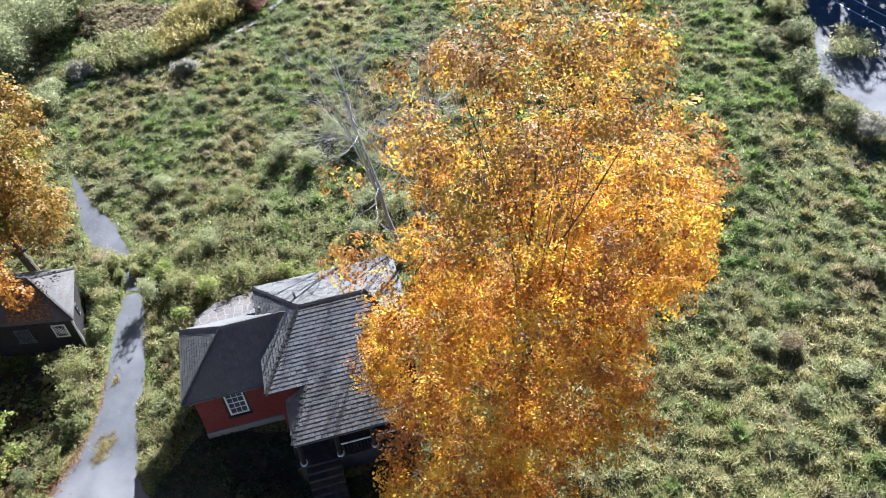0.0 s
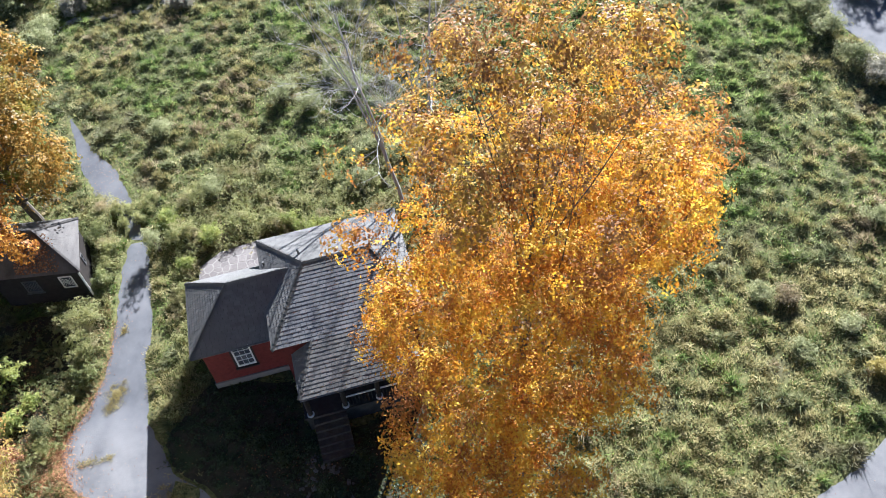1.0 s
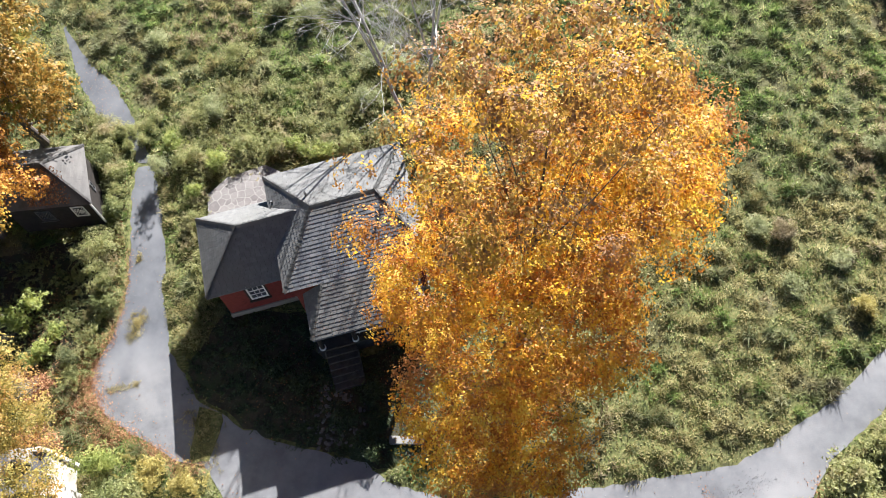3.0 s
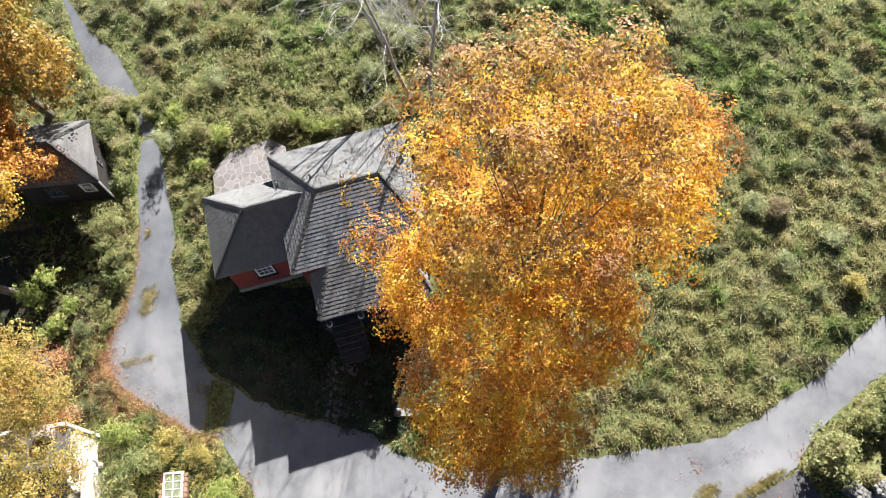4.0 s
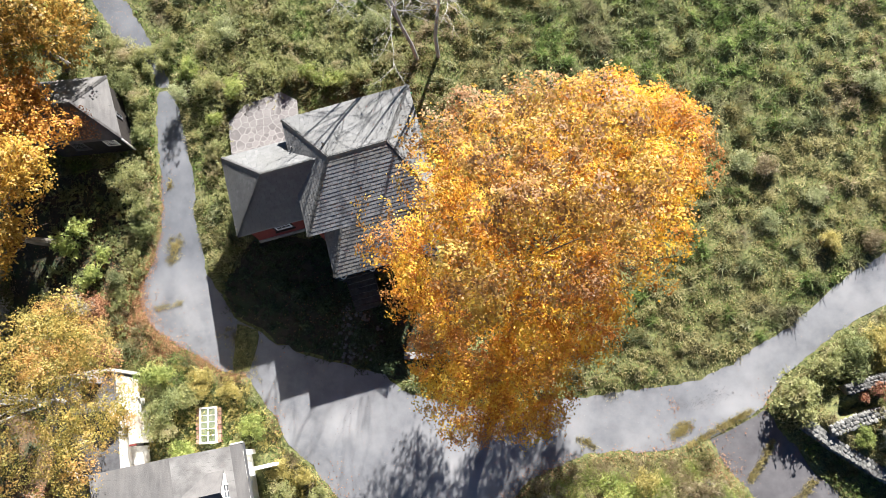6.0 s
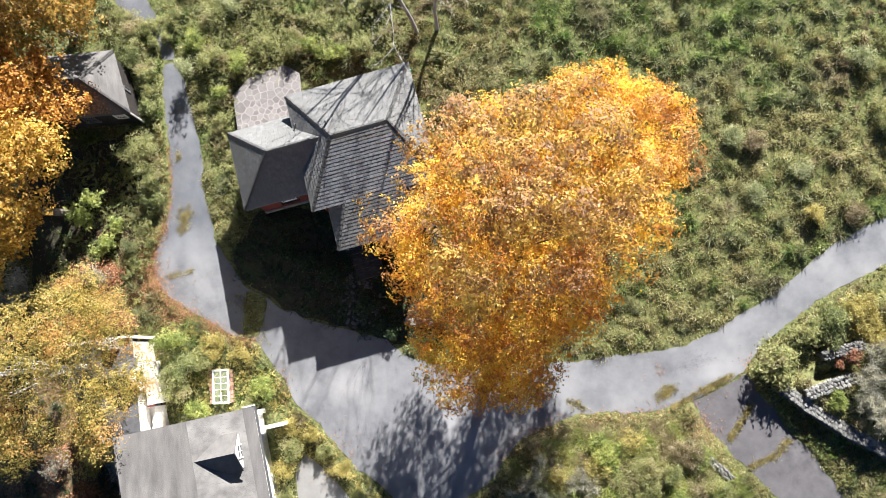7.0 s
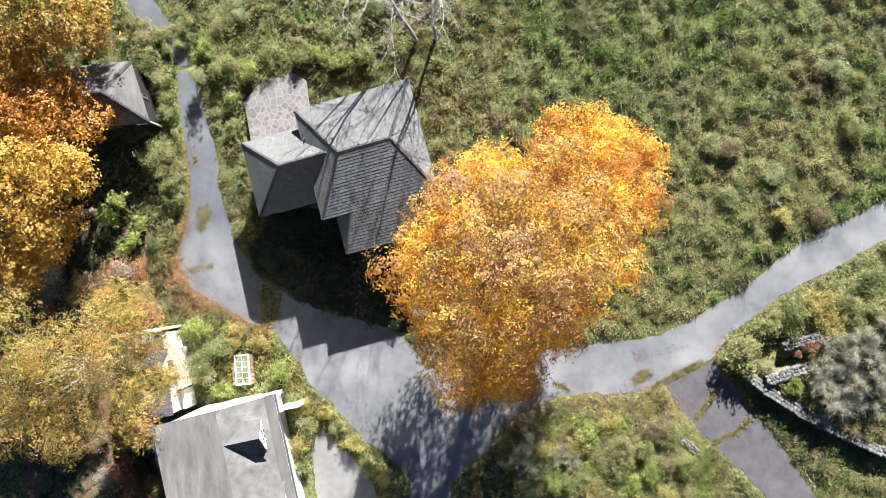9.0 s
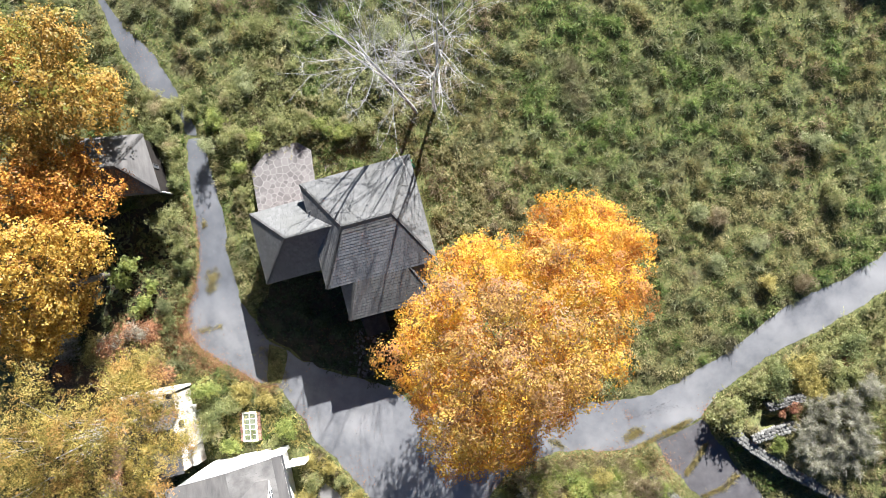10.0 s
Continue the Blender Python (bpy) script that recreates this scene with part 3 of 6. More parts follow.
def window(parent, m, w, h, cols, rows, frame_mat, depth=0.08, bar=0.03, border=0.09, name="window"):
    """A window in the plane of m (x across, z up, y outwards): frame with bars, one pane a light, and a sill."""
    bm = bmesh.new()
    box(bm, -w / 2, -w / 2 + border, -0.02, depth, 0, h, m)
    box(bm, w / 2 - border, w / 2, -0.02, depth, 0, h, m)
    box(bm, -w / 2 + border, w / 2 - border, -0.02, depth, h - border, h, m)
    box(bm, -w / 2 + border, w / 2 - border, -0.02, depth, 0, border, m)
    iw, ih = w - 2 * border, h - 2 * border
    for i in range(1, cols):
        x = -iw / 2 + iw * i / cols
        box(bm, x - bar / 2, x + bar / 2, 0.0, depth - 0.015, border, h - border, m)
    for j in range(1, rows):
        z_ = border + ih * j / rows
        t_ = bar * 1.8 if j * 2 == rows else bar
        box(bm, -w / 2 + border, w / 2 - border, 0.003, depth - 0.012, z_ - t_ / 2, z_ + t_ / 2, m)
    bmesh.ops.recalc_face_normals(bm, faces=bm.faces)
    frame_ = fix(part(name, bm, frame_mat), parent)
    for i in range(cols):
        for j in range(rows):
            x0, z0 = -iw / 2 + iw * i / cols, border + ih * j / rows
            solid("pane", GLASS, frame_, (x0 + 0.004, x0 + iw / cols - 0.004, 0.012, 0.02, z0 + 0.004, z0 + ih / rows - 0.004), m=m)
    return frame_


# ---------------------------------------------------------------- red cottage
EAVE, RIDGE, V_RIDGE, U1, U2, WM, DM = 4.776, 6.38, 3.72, 2.38, 5.83, 7.8, 7.45
cottage = tagged(empty("cottage", Matrix.Translation((11, 2, 0.1))), "red-walled cottage with grey shingled hip roofs and a front porch", "house")
PORCH_EAVE = 3.69
faces = [
    ([(0, 0, EAVE), (WM, 0, EAVE), (U2, V_RIDGE, RIDGE), (U1, V_RIDGE, RIDGE)], False),
    ([(0, DM, EAVE), (0, 0, EAVE), (U1, V_RIDGE, RIDGE)], False),
    ([(WM, 0, EAVE), (WM, DM, EAVE), (U2, V_RIDGE, RIDGE)], False),
    ([(0, DM, EAVE), (WM, DM, EAVE), (U2, V_RIDGE, RIDGE), (U1, V_RIDGE, RIDGE)], True),
    ([(0.79, 9.95, PORCH_EAVE), (6.95, 9.95, PORCH_EAVE), (5.9, DM, EAVE), (1.95, DM, EAVE)], True),
    ([(0.79, 7.2, PORCH_EAVE), (0.79, 9.95, PORCH_EAVE), (1.95, DM, EAVE - 0.01)], False),
    ([(6.95, 9.95, PORCH_EAVE), (6.95, 7.2, PORCH_EAVE), (5.9, DM, EAVE - 0.01)], False),
    ([(1.65, 0.92, 3.78), (-4.27, 0.92, 3.78), (-1.666, 3.45, 5.9), (1.65, 3.45, 5.9)], False),
    ([(-4.27, 5.98, 3.78), (-4.27, 0.92, 3.78), (-1.666, 3.45, 5.9)], False),
    ([(-4.27, 5.98, 3.78), (0.35, 5.98, 3.78), (1.65, 3.45, 5.9), (-1.666, 3.45, 5.9)], False),
]
for k, (pts, singles) in enumerate(faces):
    pts = [H(*p) for p in pts]
    plate("roof", ROOF_BACKING, cottage, pts, 0.13)
    shingled(cottage, pts, 0.21, 0.3, 0.024, singles, seed=40 + k)
for a, b in (((0, 0, EAVE), (U1, V_RIDGE, RIDGE)), ((WM, 0, EAVE), (U2, V_RIDGE, RIDGE)), ((0, DM, EAVE), (U1, V_RIDGE, RIDGE)), ((WM, DM, EAVE), (U2, V_RIDGE, RIDGE)),
             ((U1, V_RIDGE, RIDGE), (U2, V_RIDGE, RIDGE)), ((0.79, 9.95, PORCH_EAVE), (1.95, DM, EAVE)), ((6.95, 9.95, PORCH_EAVE), (5.9, DM, EAVE)),
             ((-4.27, 0.92, 3.78), (-1.666, 3.45, 5.9)), ((-4.27, 5.98, 3.78), (-1.666, 3.45, 5.9)), ((-1.666, 3.45, 5.9), (1.5, 3.45, 5.9))):
    cap(cottage, H(*a), H(*b))
# walls, with the annex's window cut through its front
TW = 0.3
solid("wall", RED_WALL, cottage, (0.4, WM - 0.4, 0.4, 0.4 + TW, 0.5, EAVE - 0.1), m=HOUSE)
solid("wall", RED_WALL, cottage, (0.4, 0.4 + TW, 0.4 + TW, DM - 0.4 - TW, 0.5, EAVE - 0.1), m=HOUSE)
solid("wall", RED_WALL, cottage, (WM - 0.4 - TW, WM - 0.4, 0.4 + TW, DM - 0.4 - TW, 0.5, EAVE - 0.1), m=HOUSE)
solid("wall", RED_WALL, cottage, (0.4, 3.0, DM - 0.4 - TW, DM - 0.4, 0.5, EAVE - 0.12), (4.0, WM - 0.4, DM - 0.4 - TW, DM - 0.4, 0.5, EAVE - 0.12),
      (3.0, 4.0, DM - 0.4 - TW, DM - 0.4, 3.3, EAVE - 0.12), m=HOUSE)
solid("door", DARK_WOOD, cottage, (3.02, 3.98, DM - 0.62, DM - 0.55, 1.22, 3.28), m=HOUSE, label="dark wooden front door under the porch")
solid("wall", RED_WALL, cottage, (-3.85, 0.39, 1.3, 1.3 + TW, 0.5, 3.9), m=HOUSE)
solid("wall", RED_WALL, cottage, (-3.85, -3.85 + TW, 1.3 + TW, 5.55 - TW, 0.5, 3.9), m=HOUSE)
WX0, WX1, WZ0, WZ1 = -2.4, -1.4, 1.42, 3.3
solid("wall", RED_WALL, cottage, (-3.85, WX0, 5.55 - TW, 5.55, 0.5, 3.85), (WX1, 0.39, 5.55 - TW, 5.55, 0.5, 3.85), (WX0, WX1, 5.55 - TW, 5.55, 0.5, WZ0),
      (WX0, WX1, 5.55 - TW, 5.55, WZ1, 3.85), m=HOUSE)
solid("foundation", CONCRETE, cottage, (-3.92, 0.38, 1.24, 5.62, -0.4, 0.495), m=HOUSE, label="rough stone footing")
solid("foundation", CONCRETE, cottage, (0.385, WM - 0.34, 0.34, DM - 0.34, -0.6, 0.495), m=HOUSE, label="rough stone footing")
WINM = HOUSE @ Matrix.Translation(((WX0 + WX1) / 2, 5.47, WZ0))
window(cottage, WINM, WX1 - WX0 - 0.01, WZ1 - WZ0 - 0.01, 3, 4, WHITE, border=0.085, bar=0.024)
solid("sill", DARK_WOOD, cottage, (-0.62, 0.62, 0.085, 0.2, -0.1, -0.005), m=WINM)
solid("shutter_frame", DARK_WOOD, cottage, (-0.6, -0.505, 0.083, 0.11, 0.0, 1.95), (0.505, 0.6, 0.083, 0.11, 0.0, 1.95), (-0.6, 0.6, 0.083, 0.11, 1.9, 1.99), m=WINM, label="black window surround")
# fascia and gutters
for (a, b) in (((0, 0.0, EAVE), (WM, 0.0, EAVE)), ((WM, 0, EAVE), (WM, DM, EAVE)), ((0, 0, EAVE), (0, DM, EAVE)), ((0.79, 9.95, PORCH_EAVE), (6.95, 9.95, PORCH_EAVE)),
               ((-4.27, 5.98, 3.78), (0.3, 5.98, 3.78)), ((-4.27, 0.92, 3.78), (-4.27, 5.98, 3.78))):
    p0, p1 = H(*a) - Vector((0, 0, 0.13)), H(*b) - Vector((0, 0, 0.13))
    tube("gutter", METAL, cottage, [p0, p1], 0.05, sides=6)
# roof vents and downpipe
for (u, v, z0), hgt in (((2.25, 2.75, 5.96), 0.55), ((0.25, 2.0, 4.95), 0.4)):
    p = H(u, v, z0 - 0.15)
    pipe = tube("vent_pipe", METAL, cottage, [p, p + Vector((0, 0, hgt))], 0.06, "dark metal roof vent")
tube("downpipe", GREEN_METAL, cottage, [H(7.75, 0.45, EAVE - 0.15), H(7.85, 0.4, EAVE - 0.35), H(7.6, 0.3, EAVE - 0.7), H(7.6, 0.3, 0.5)], 0.07, "green painted downpipe")
# porch
solid("porch_floor", DARK_STONE, cottage, (0.6, 6.85, DM - 0.33, 9.6, 1.02, 1.2), m=HOUSE, label="stone porch floor")
solid("porch_base", DARK_STONE, cottage, (0.68, 6.78, DM - 0.32, 9.5, -0.8, 1.015), m=HOUSE, label="dark stone porch plinth")
for u in (0.93, 2.77, 4.54, 6.35):
    p = H(u, 9.42, 1.2)
    post = tube("porch_post", DARK_WOOD, cottage, [p + Vector((0, 0, 0.12)), p + Vector((0, 0, 2.36))], 0.13, sides=12)
    tube("post_base", WHITE, cottage, [p + Vector((0, 0, 0.002)), p + Vector((0, 0, 0.12))], 0.19, "white painted post base", 12)
for u0, u1 in ((2.9, 4.42), (4.68, 6.24)):
    rail = solid("porch_rail", WHITE, cottage, (u0, u1, 9.4, 9.46, 2.0, 2.07), m=HOUSE, label="white porch handrail")
    for u in np.arange(u0 + 0.08, u1 - 0.05, 0.17):
        solid("baluster", DARK_WOOD, rail, (u, u + 0.04, 9.41, 9.45, 1.2, 2.0), m=HOUSE)
solid("porch_beam", DARK_WOOD, cottage, (0.85, 6.9, 9.3, 9.52, 3.4, 3.54), m=HOUSE)
for k in range(6):
    solid("step", DARK_STONE, cottage, (1.0, 2.7, 9.62 + 0.32 * k, 9.94 + 0.32 * k, -0.9, 1.02 - 0.19 * k), m=HOUSE)

# ---------------------------------------------------------------- dark shed with a hip roof
SHED = Matrix(((0.216, -0.998, 0, -2.97), (-0.976, 0.03, 0, 11.33), (0, 0, 1, 0), (0, 0, 0, 1)))


def S(p, q, z):
    """Shed plan: p south along its east eave, q west."""
    return SHED @ Vector((p, q, z))


shed = tagged(empty("shed", Matrix.Translation((-4.6, 8.6, 0.5))), "dark timber shed with a weathered grey hip roof, white lattice windows", "shed")
for pts in ([(0, 0, 3.3), (4.5, 0, 3.3), (2.5, 2.0, 5.05)], [(0, 5.6, 3.3), (0, 0, 3.3), (2.5, 2.0, 5.05), (2.5, 3.9, 5.05)],
            [(4.5, 0, 3.3), (4.5, 5.6, 3.3), (2.5, 3.9, 5.05), (2.5, 2.0, 5.05)], [(4.5, 5.6, 3.3), (0, 5.6, 3.3), (2.5, 3.9, 5.05)]):
    pts = [S(*q) for q in pts]
    plate("roof", ROOF_GREY, shed, pts, 0.12)
    shingled(shed, pts, 0.2, 0.4, 0.006, seed=int(pts[0].x * 10) + 90, mats=ROOF_GREY)
for a, b in (((0, 0, 3.3), (2.5, 2.0, 5.05)), ((4.5, 0, 3.3), (2.5, 2.0, 5.05)), ((2.5, 2.0, 5.05), (2.5, 3.9, 5.05))):
    cap(shed, S(*a), S(*b), ROOF_GREY)
solid("wall", DARK_WOOD, shed, (0.3, 4.2, 0.3, 0.45, 0.1, 3.25), m=SHED)
solid("wall", DARK_WOOD, shed, (0.3, 4.2, 5.15, 5.3, 0.1, 3.25), m=SHED)
solid("wall", DARK_WOOD, shed, (0.3, 0.45, 0.45, 5.15, 0.1, 3.25), m=SHED)
solid("wall", DARK_WOOD, shed, (4.05, 4.2, 0.45, 5.15, 0.1, 3.25), m=SHED)
SW = Matrix((( -SHED.col[1].x, SHED.col[0].x, 0, S(4.2, 1.15, 0).x), (-SHED.col[1].y, SHED.col[0].y, 0, S(4.2, 1.15, 0).y), (0, 0, 1, 1.7), (0, 0, 0, 1)))


def lattice(parent, m, w, h, mat_=None):
    """A window with white diagonal lattice over glass."""
    bm = bmesh.new()
    for b in ((-w / 2, -w / 2 + 0.06), (w / 2 - 0.06, w / 2)):
        box(bm, *b, 0, 0.06, 0, h, m)
    for b in ((0, 0.06), (h - 0.06, h)):
        box(bm, -w / 2 + 0.06, w / 2 - 0.06, 0, 0.06, *b, m)
    for sgn in (1, -1):
        for k in range(-4, 5):
            c = Vector((k * w / 5.5, 0.03, h / 2))
            rot = m @ Matrix.Translation(c) @ Matrix.Rotation(radians(38 * sgn), 4, "Y")
            ln = 0.5 * (h - 0.1) / math.cos(radians(38))
            ln = min(ln, (w / 2 - 0.04 - abs(c.x)) / math.sin(radians(38)) + 0.0) if abs(c.x) > 0.1 * w else ln * 0.9
            if ln > 0.05:
                box(bm, -0.012, 0.012, -0.012 + 0.004 * sgn, 0.012 + 0.004 * sgn, -ln, ln, rot)
    bmesh.ops.recalc_face_normals(bm, faces=bm.faces)
    w_ = fix(part("window", bm, mat_ or WHITE), parent)
    solid("pane", GLASS, w_, (-w / 2 + 0.05, w / 2 - 0.05, 0.004, 0.012, 0.05, h - 0.05), m=m)


lattice(shed, SW, 0.8, 1.0)
SW2 = SW.copy()
SW2.translation = S(4.2, 3.3, 1.6)
lattice(shed, SW2, 0.9, 1.0, METAL)
solid("sill", METAL, shed, (-0.55, 0.55, 0.0, 0.12, -0.1, -0.01), m=SW2)
EW = Matrix(((SHED.col[0].x, -SHED.col[1].x, 0, S(2.3, 0.3, 0).x), (SHED.col[0].y, -SHED.col[1].y, 0, S(2.3, 0.3, 0).y), (0, 0, 1, 1.6), (0, 0, 0, 1)))
window(shed, EW, 0.34, 0.8, 1, 2, METAL, depth=0.06, bar=0.02, border=0.05)
tube("corner_post", WHITE, shed, [S(4.35, 0.15, 3.2), S(4.35, 0.15, 1.0)], 0.06, "white painted corner post")

# ---------------------------------------------------------------- white house with a gambrel roof
WHT = Matrix.Translation((-1.6, -13.15, 0)) @ Matrix.Rotation(radians(7), 4, "Z") @ Matrix.Diagonal((1, -1, 1, 1))


def W(a, b, z):
    """White house plan: a east along its north wall, b south."""
    return WHT @ Vector((a, b, z))


white_house = tagged(empty("white_house", Matrix.Translation((2, -18, -1.1))), "white house with a weathered grey gambrel roof and gabled dormers", "house")
LEN = 12.5
for pts in ([(0, 0, 7.9), (3.66, 0, 6.64), (3.66, LEN, 6.64), (0, LEN, 7.9)], [(3.66, 0, 6.64), (6.3, 0, 4.72), (6.3, LEN, 4.72), (3.66, LEN, 6.64)],
            [(6.3, -0.05, 4.72), (6.95, -0.05, 4.5), (6.95, LEN, 4.5), (6.3, LEN, 4.72)]):
    plate("roof", ROOF_GREY, white_house, [W(*p) for p in pts], 0.14)
shingled(white_house, [W(3.66, LEN, 6.64), W(3.66, 0, 6.64), W(0, 0, 7.9), W(0, LEN, 7.9)], 0.28, 0.5, 0.006, seed=71, mats=ROOF_GREY)
shingled(white_house, [W(6.3, LEN, 4.72), W(6.3, 0, 4.72), W(3.66, 0, 6.64), W(3.66, LEN, 6.64)], 0.28, 0.5, 0.006, seed=72, mats=ROOF_PALE)
mesh_part_pts = [(0.15, 0.2, -1.3), (6.0, 0.2, -1.3), (6.0, 0.2, 4.75), (5.9, 0.2, 4.86), (3.62, 0.2, 6.5), (0.15, 0.2, 7.72)]
bm = bmesh.new()
front = [bm.verts.new(W(*p)) for p in mesh_part_pts]
back = [bm.verts.new(W(p[0], p[1] + 0.3, p[2])) for p in mesh_part_pts]
bm.faces.new(front)
bm.faces.new(back[::-1])
for i in range(6):
    bm.faces.new((front[i], back[i], back[(i + 1) % 6], front[(i + 1) % 6]))
bmesh.ops.recalc_face_normals(bm, faces=bm.faces)
fix(part("wall", bm, WHITE), white_house)
solid("wall", WHITE, white_house, (5.45, 5.75, 0.51, LEN - 0.2, -1.4, 4.8), m=WHT)
# the west wall's shade is put into its dark colour
solid("wall", DARK_WOOD, white_house, (0.15, 0.45, 0.51, LEN - 0.2, -1.4, 7.7), m=WHT, label="side wall coloured dark to hold its shade")
solid("wall", WHITE, white_house, (0.15, 6.5, LEN - 0.2, LEN + 0.1, -1.5, 6.4), m=WHT)
solid("gutter", METAL, white_house, (6.96, 7.08, -0.05, LEN, 4.4, 4.5), m=WHT)
solid("barge_board", WHITE, white_house, (6.3, 6.98, -0.12, -0.06, 4.3, 4.56), m=WHT)
for b0, hw, lo_, wall_h in ((2.3, 1.12, 5.55, 5.62), (8.0, 2.4, 4.72, 4.8)):
    a0 = 3.66 + (6.6 - lo_) * 1.375
    out_ = 6.1 if hw < 2 else 6.55
    dorm = [(3.75, b0, 6.6), (out_, b0, 6.6), (out_, b0 - hw, lo_), (min(a0, out_ - 0.05), b0 - hw, lo_)]
    dorm2 = [(3.75, b0, 6.6), (out_, b0, 6.6), (out_, b0 + hw, lo_), (min(a0, out_ - 0.05), b0 + hw, lo_)]
    plate("dormer_roof", ROOF_GREY, white_house, [W(*p) for p in dorm], 0.08)
    plate("dormer_roof", ROOF_GREY, white_house, [W(*p) for p in dorm2], 0.08)
    bm = bmesh.new()
    prof = [(-hw + 0.17, 4.7), (hw - 0.17, 4.7), (hw - 0.17, wall_h), (0, 6.45), (-hw + 0.17, wall_h)]
    f_ = [bm.verts.new(W(out_ - 0.15, b0 + q, z_)) for q, z_ in prof]
    g_ = [bm.verts.new(W(4.6, b0 + q, z_)) for q, z_ in prof]
    bm.faces.new(f_)
    bm.faces.new(g_[::-1])
    for i in range(5):
        bm.faces.new((f_[i], g_[i], g_[(i + 1) % 5], f_[(i + 1) % 5]))
    bmesh.ops.recalc_face_normals(bm, faces=bm.faces)
    fix(part("dormer", bm, WHITE), white_house)
    dm = Matrix(((0.12, math.cos(radians(7)), 0, 0), (-math.cos(radians(7)), math.sin(radians(7)), 0, 0), (0, 0, 1, 0), (0, 0, 0, 1)))
    dm.translation = W(out_ - 0.15, b0, 4.78)
    window(white_house, dm, 0.8, 0.95, 2, 2, WHITE, depth=0.06, border=0.07)
solid("side_wall", WHITE, white_house, (6.005, 7.5, 1.3, 1.5, -1.3, 1.4), m=WHT, label="white rendered side wall")
solid("lean_to_roof", ROOF_GREY, white_house, (-2.4, 0.12, 1.3, 3.4, 3.3, 3.42), m=WHT)
solid("wall", DARK_WOOD, white_house, (-2.2, 0.14, 1.5, 3.2, -1.4, 3.29), m=WHT)
# north wing with a gabled east face and a little porch
WING = Matrix.Translation((-2.75, -7.6, 0)) @ Matrix.Rotation(radians(3), 4, "Z")
wing = tagged(empty("gabled_wing", Matrix.Translation((-3.6, -10, -0.6))), "small white rendered gabled wing with a dark shingled roof", "annex")
solid("wall", STUCCO, wing, (-3.6, 0, -5.6, 0, -1.2, 3.0), m=WING)
plate("roof", DARK_SLATE, wing, [WING @ Vector(p) for p in ((0.15, 0.15, 3.0), (0.15, -5.7, 3.0), (-1.8, -5.7, 4.4), (-1.8, 0.15, 4.4))], 0.12)
plate("roof", DARK_SLATE, wing, [WING @ Vector(p) for p in ((-3.75, -5.7, 3.0), (-3.75, 0.15, 3.0), (-1.8, 0.15, 4.4), (-1.8, -5.7, 4.4))], 0.12)
bm = bmesh.new()
prof = [(-0.9, 3.2), (0.9, 3.2), (0, 4.75)]
f_ = [bm.verts.new(WING @ Vector((0.3, -2.2 + q, z_))) for q, z_ in prof]
g_ = [bm.verts.new(WING @ Vector((-1.6, -2.2 + q, z_))) for q, z_ in prof]
bm.faces.new(f_)
bm.faces.new(g_[::-1])
for i in range(3):
    bm.faces.new((f_[i], g_[i], g_[(i + 1) % 3], f_[(i + 1) % 3]))
bmesh.ops.recalc_face_normals(bm, faces=bm.faces)
fix(part("gable", bm, STUCCO), wing)
solid("wall", STUCCO, wing, (0.005, 0.29, -3.1, -1.3, -1.1, 3.2), m=WING)
for sgn in (-1, 1):
    plate("gable_roof", DARK_SLATE, wing, [WING @ Vector(p) for p in ((0.45, -2.2, 4.85), (-1.6, -2.2, 4.85), (-1.6, -2.2 + sgn * 1.1, 3.05), (0.45, -2.2 + sgn * 1.1, 3.05))], 0.08)
wm = WING @ Matrix(((0, 1, 0, 0.3), (-1, 0, 0, -2.2), (0, 0, 1, 2.4), (0, 0, 0, 1)))
window(wing, wm, 0.5, 0.7, 2, 2, DARK_WOOD, depth=0.05)
solid("porch_roof", STUCCO, wing, (0.3, 0.68, -4.1, -1.7, 1.95, 2.1), m=WING, label="flat white porch roof", bevel=0.02)
solid("porch_wall", STUCCO, wing, (0.5, 0.62, -4.05, -1.75, -1.1, 1.94), m=WING)
solid("fascia", RED_WALL, wing, (0.3, 0.7, -4.2, -4.12, 1.9, 2.12), m=WING, label="rust brown fascia")
solid("coping", STUCCO, wing, (0.005, 0.36, -5.6, -4.21, -1.1, 1.2), m=WING)
solid("parapet", STUCCO, wing, (-3.7, 0.1, 0.16, 0.34, -1.2, 3.5), m=WING, label="white rendered end wall with a coping")
solid("chimney", STONE, wing, (-1.0, -0.45, -0.5, 0.05, 3.2, 4.6), m=WING, label="squat grey chimney", bevel=0.02)
# white cold frame lying in the planting
CF = Matrix.Translation((1.68, -10.95, gz(1.68, -10.95) + 0.32)) @ Matrix.Rotation(radians(-2), 4, "Z") @ Matrix.Rotation(math.atan(0.03), 4, "X")
cold_frame = tagged(empty("cold_frame", Matrix.Translation((1.68, -10.95, -0.6))), "white painted glazed cold frame on worn brick kerbs among vines", "cold frame")
bars = [(-0.55, -0.45, -1.1, 1.1, 0, 0.08), (0.45, 0.55, -1.1, 1.1, 0, 0.08), (-0.45, 0.45, -1.1, -0.98, 0, 0.08), (-0.45, 0.45, 1.0, 1.1, 0, 0.08), (-0.025, 0.025, -0.98, 1.0, 0.01, 0.07)]
bars += [(-0.45, 0.45, y - 0.02, y + 0.02, 0.012, 0.068) for y in (-0.6, -0.2, 0.2, 0.6)]
solid("sash", WHITE, cold_frame, *bars, m=CF)
bm = bmesh.new()
box(bm, -0.105, 0.105, -0.11, 0.11, -0.4, 0.0)
brick_mesh = bpy.data.meshes.new("brick")
bm.to_mesh(brick_mesh)
bm.free()
brick_mesh.materials.append(BRICK)
rr = random.Random(97)
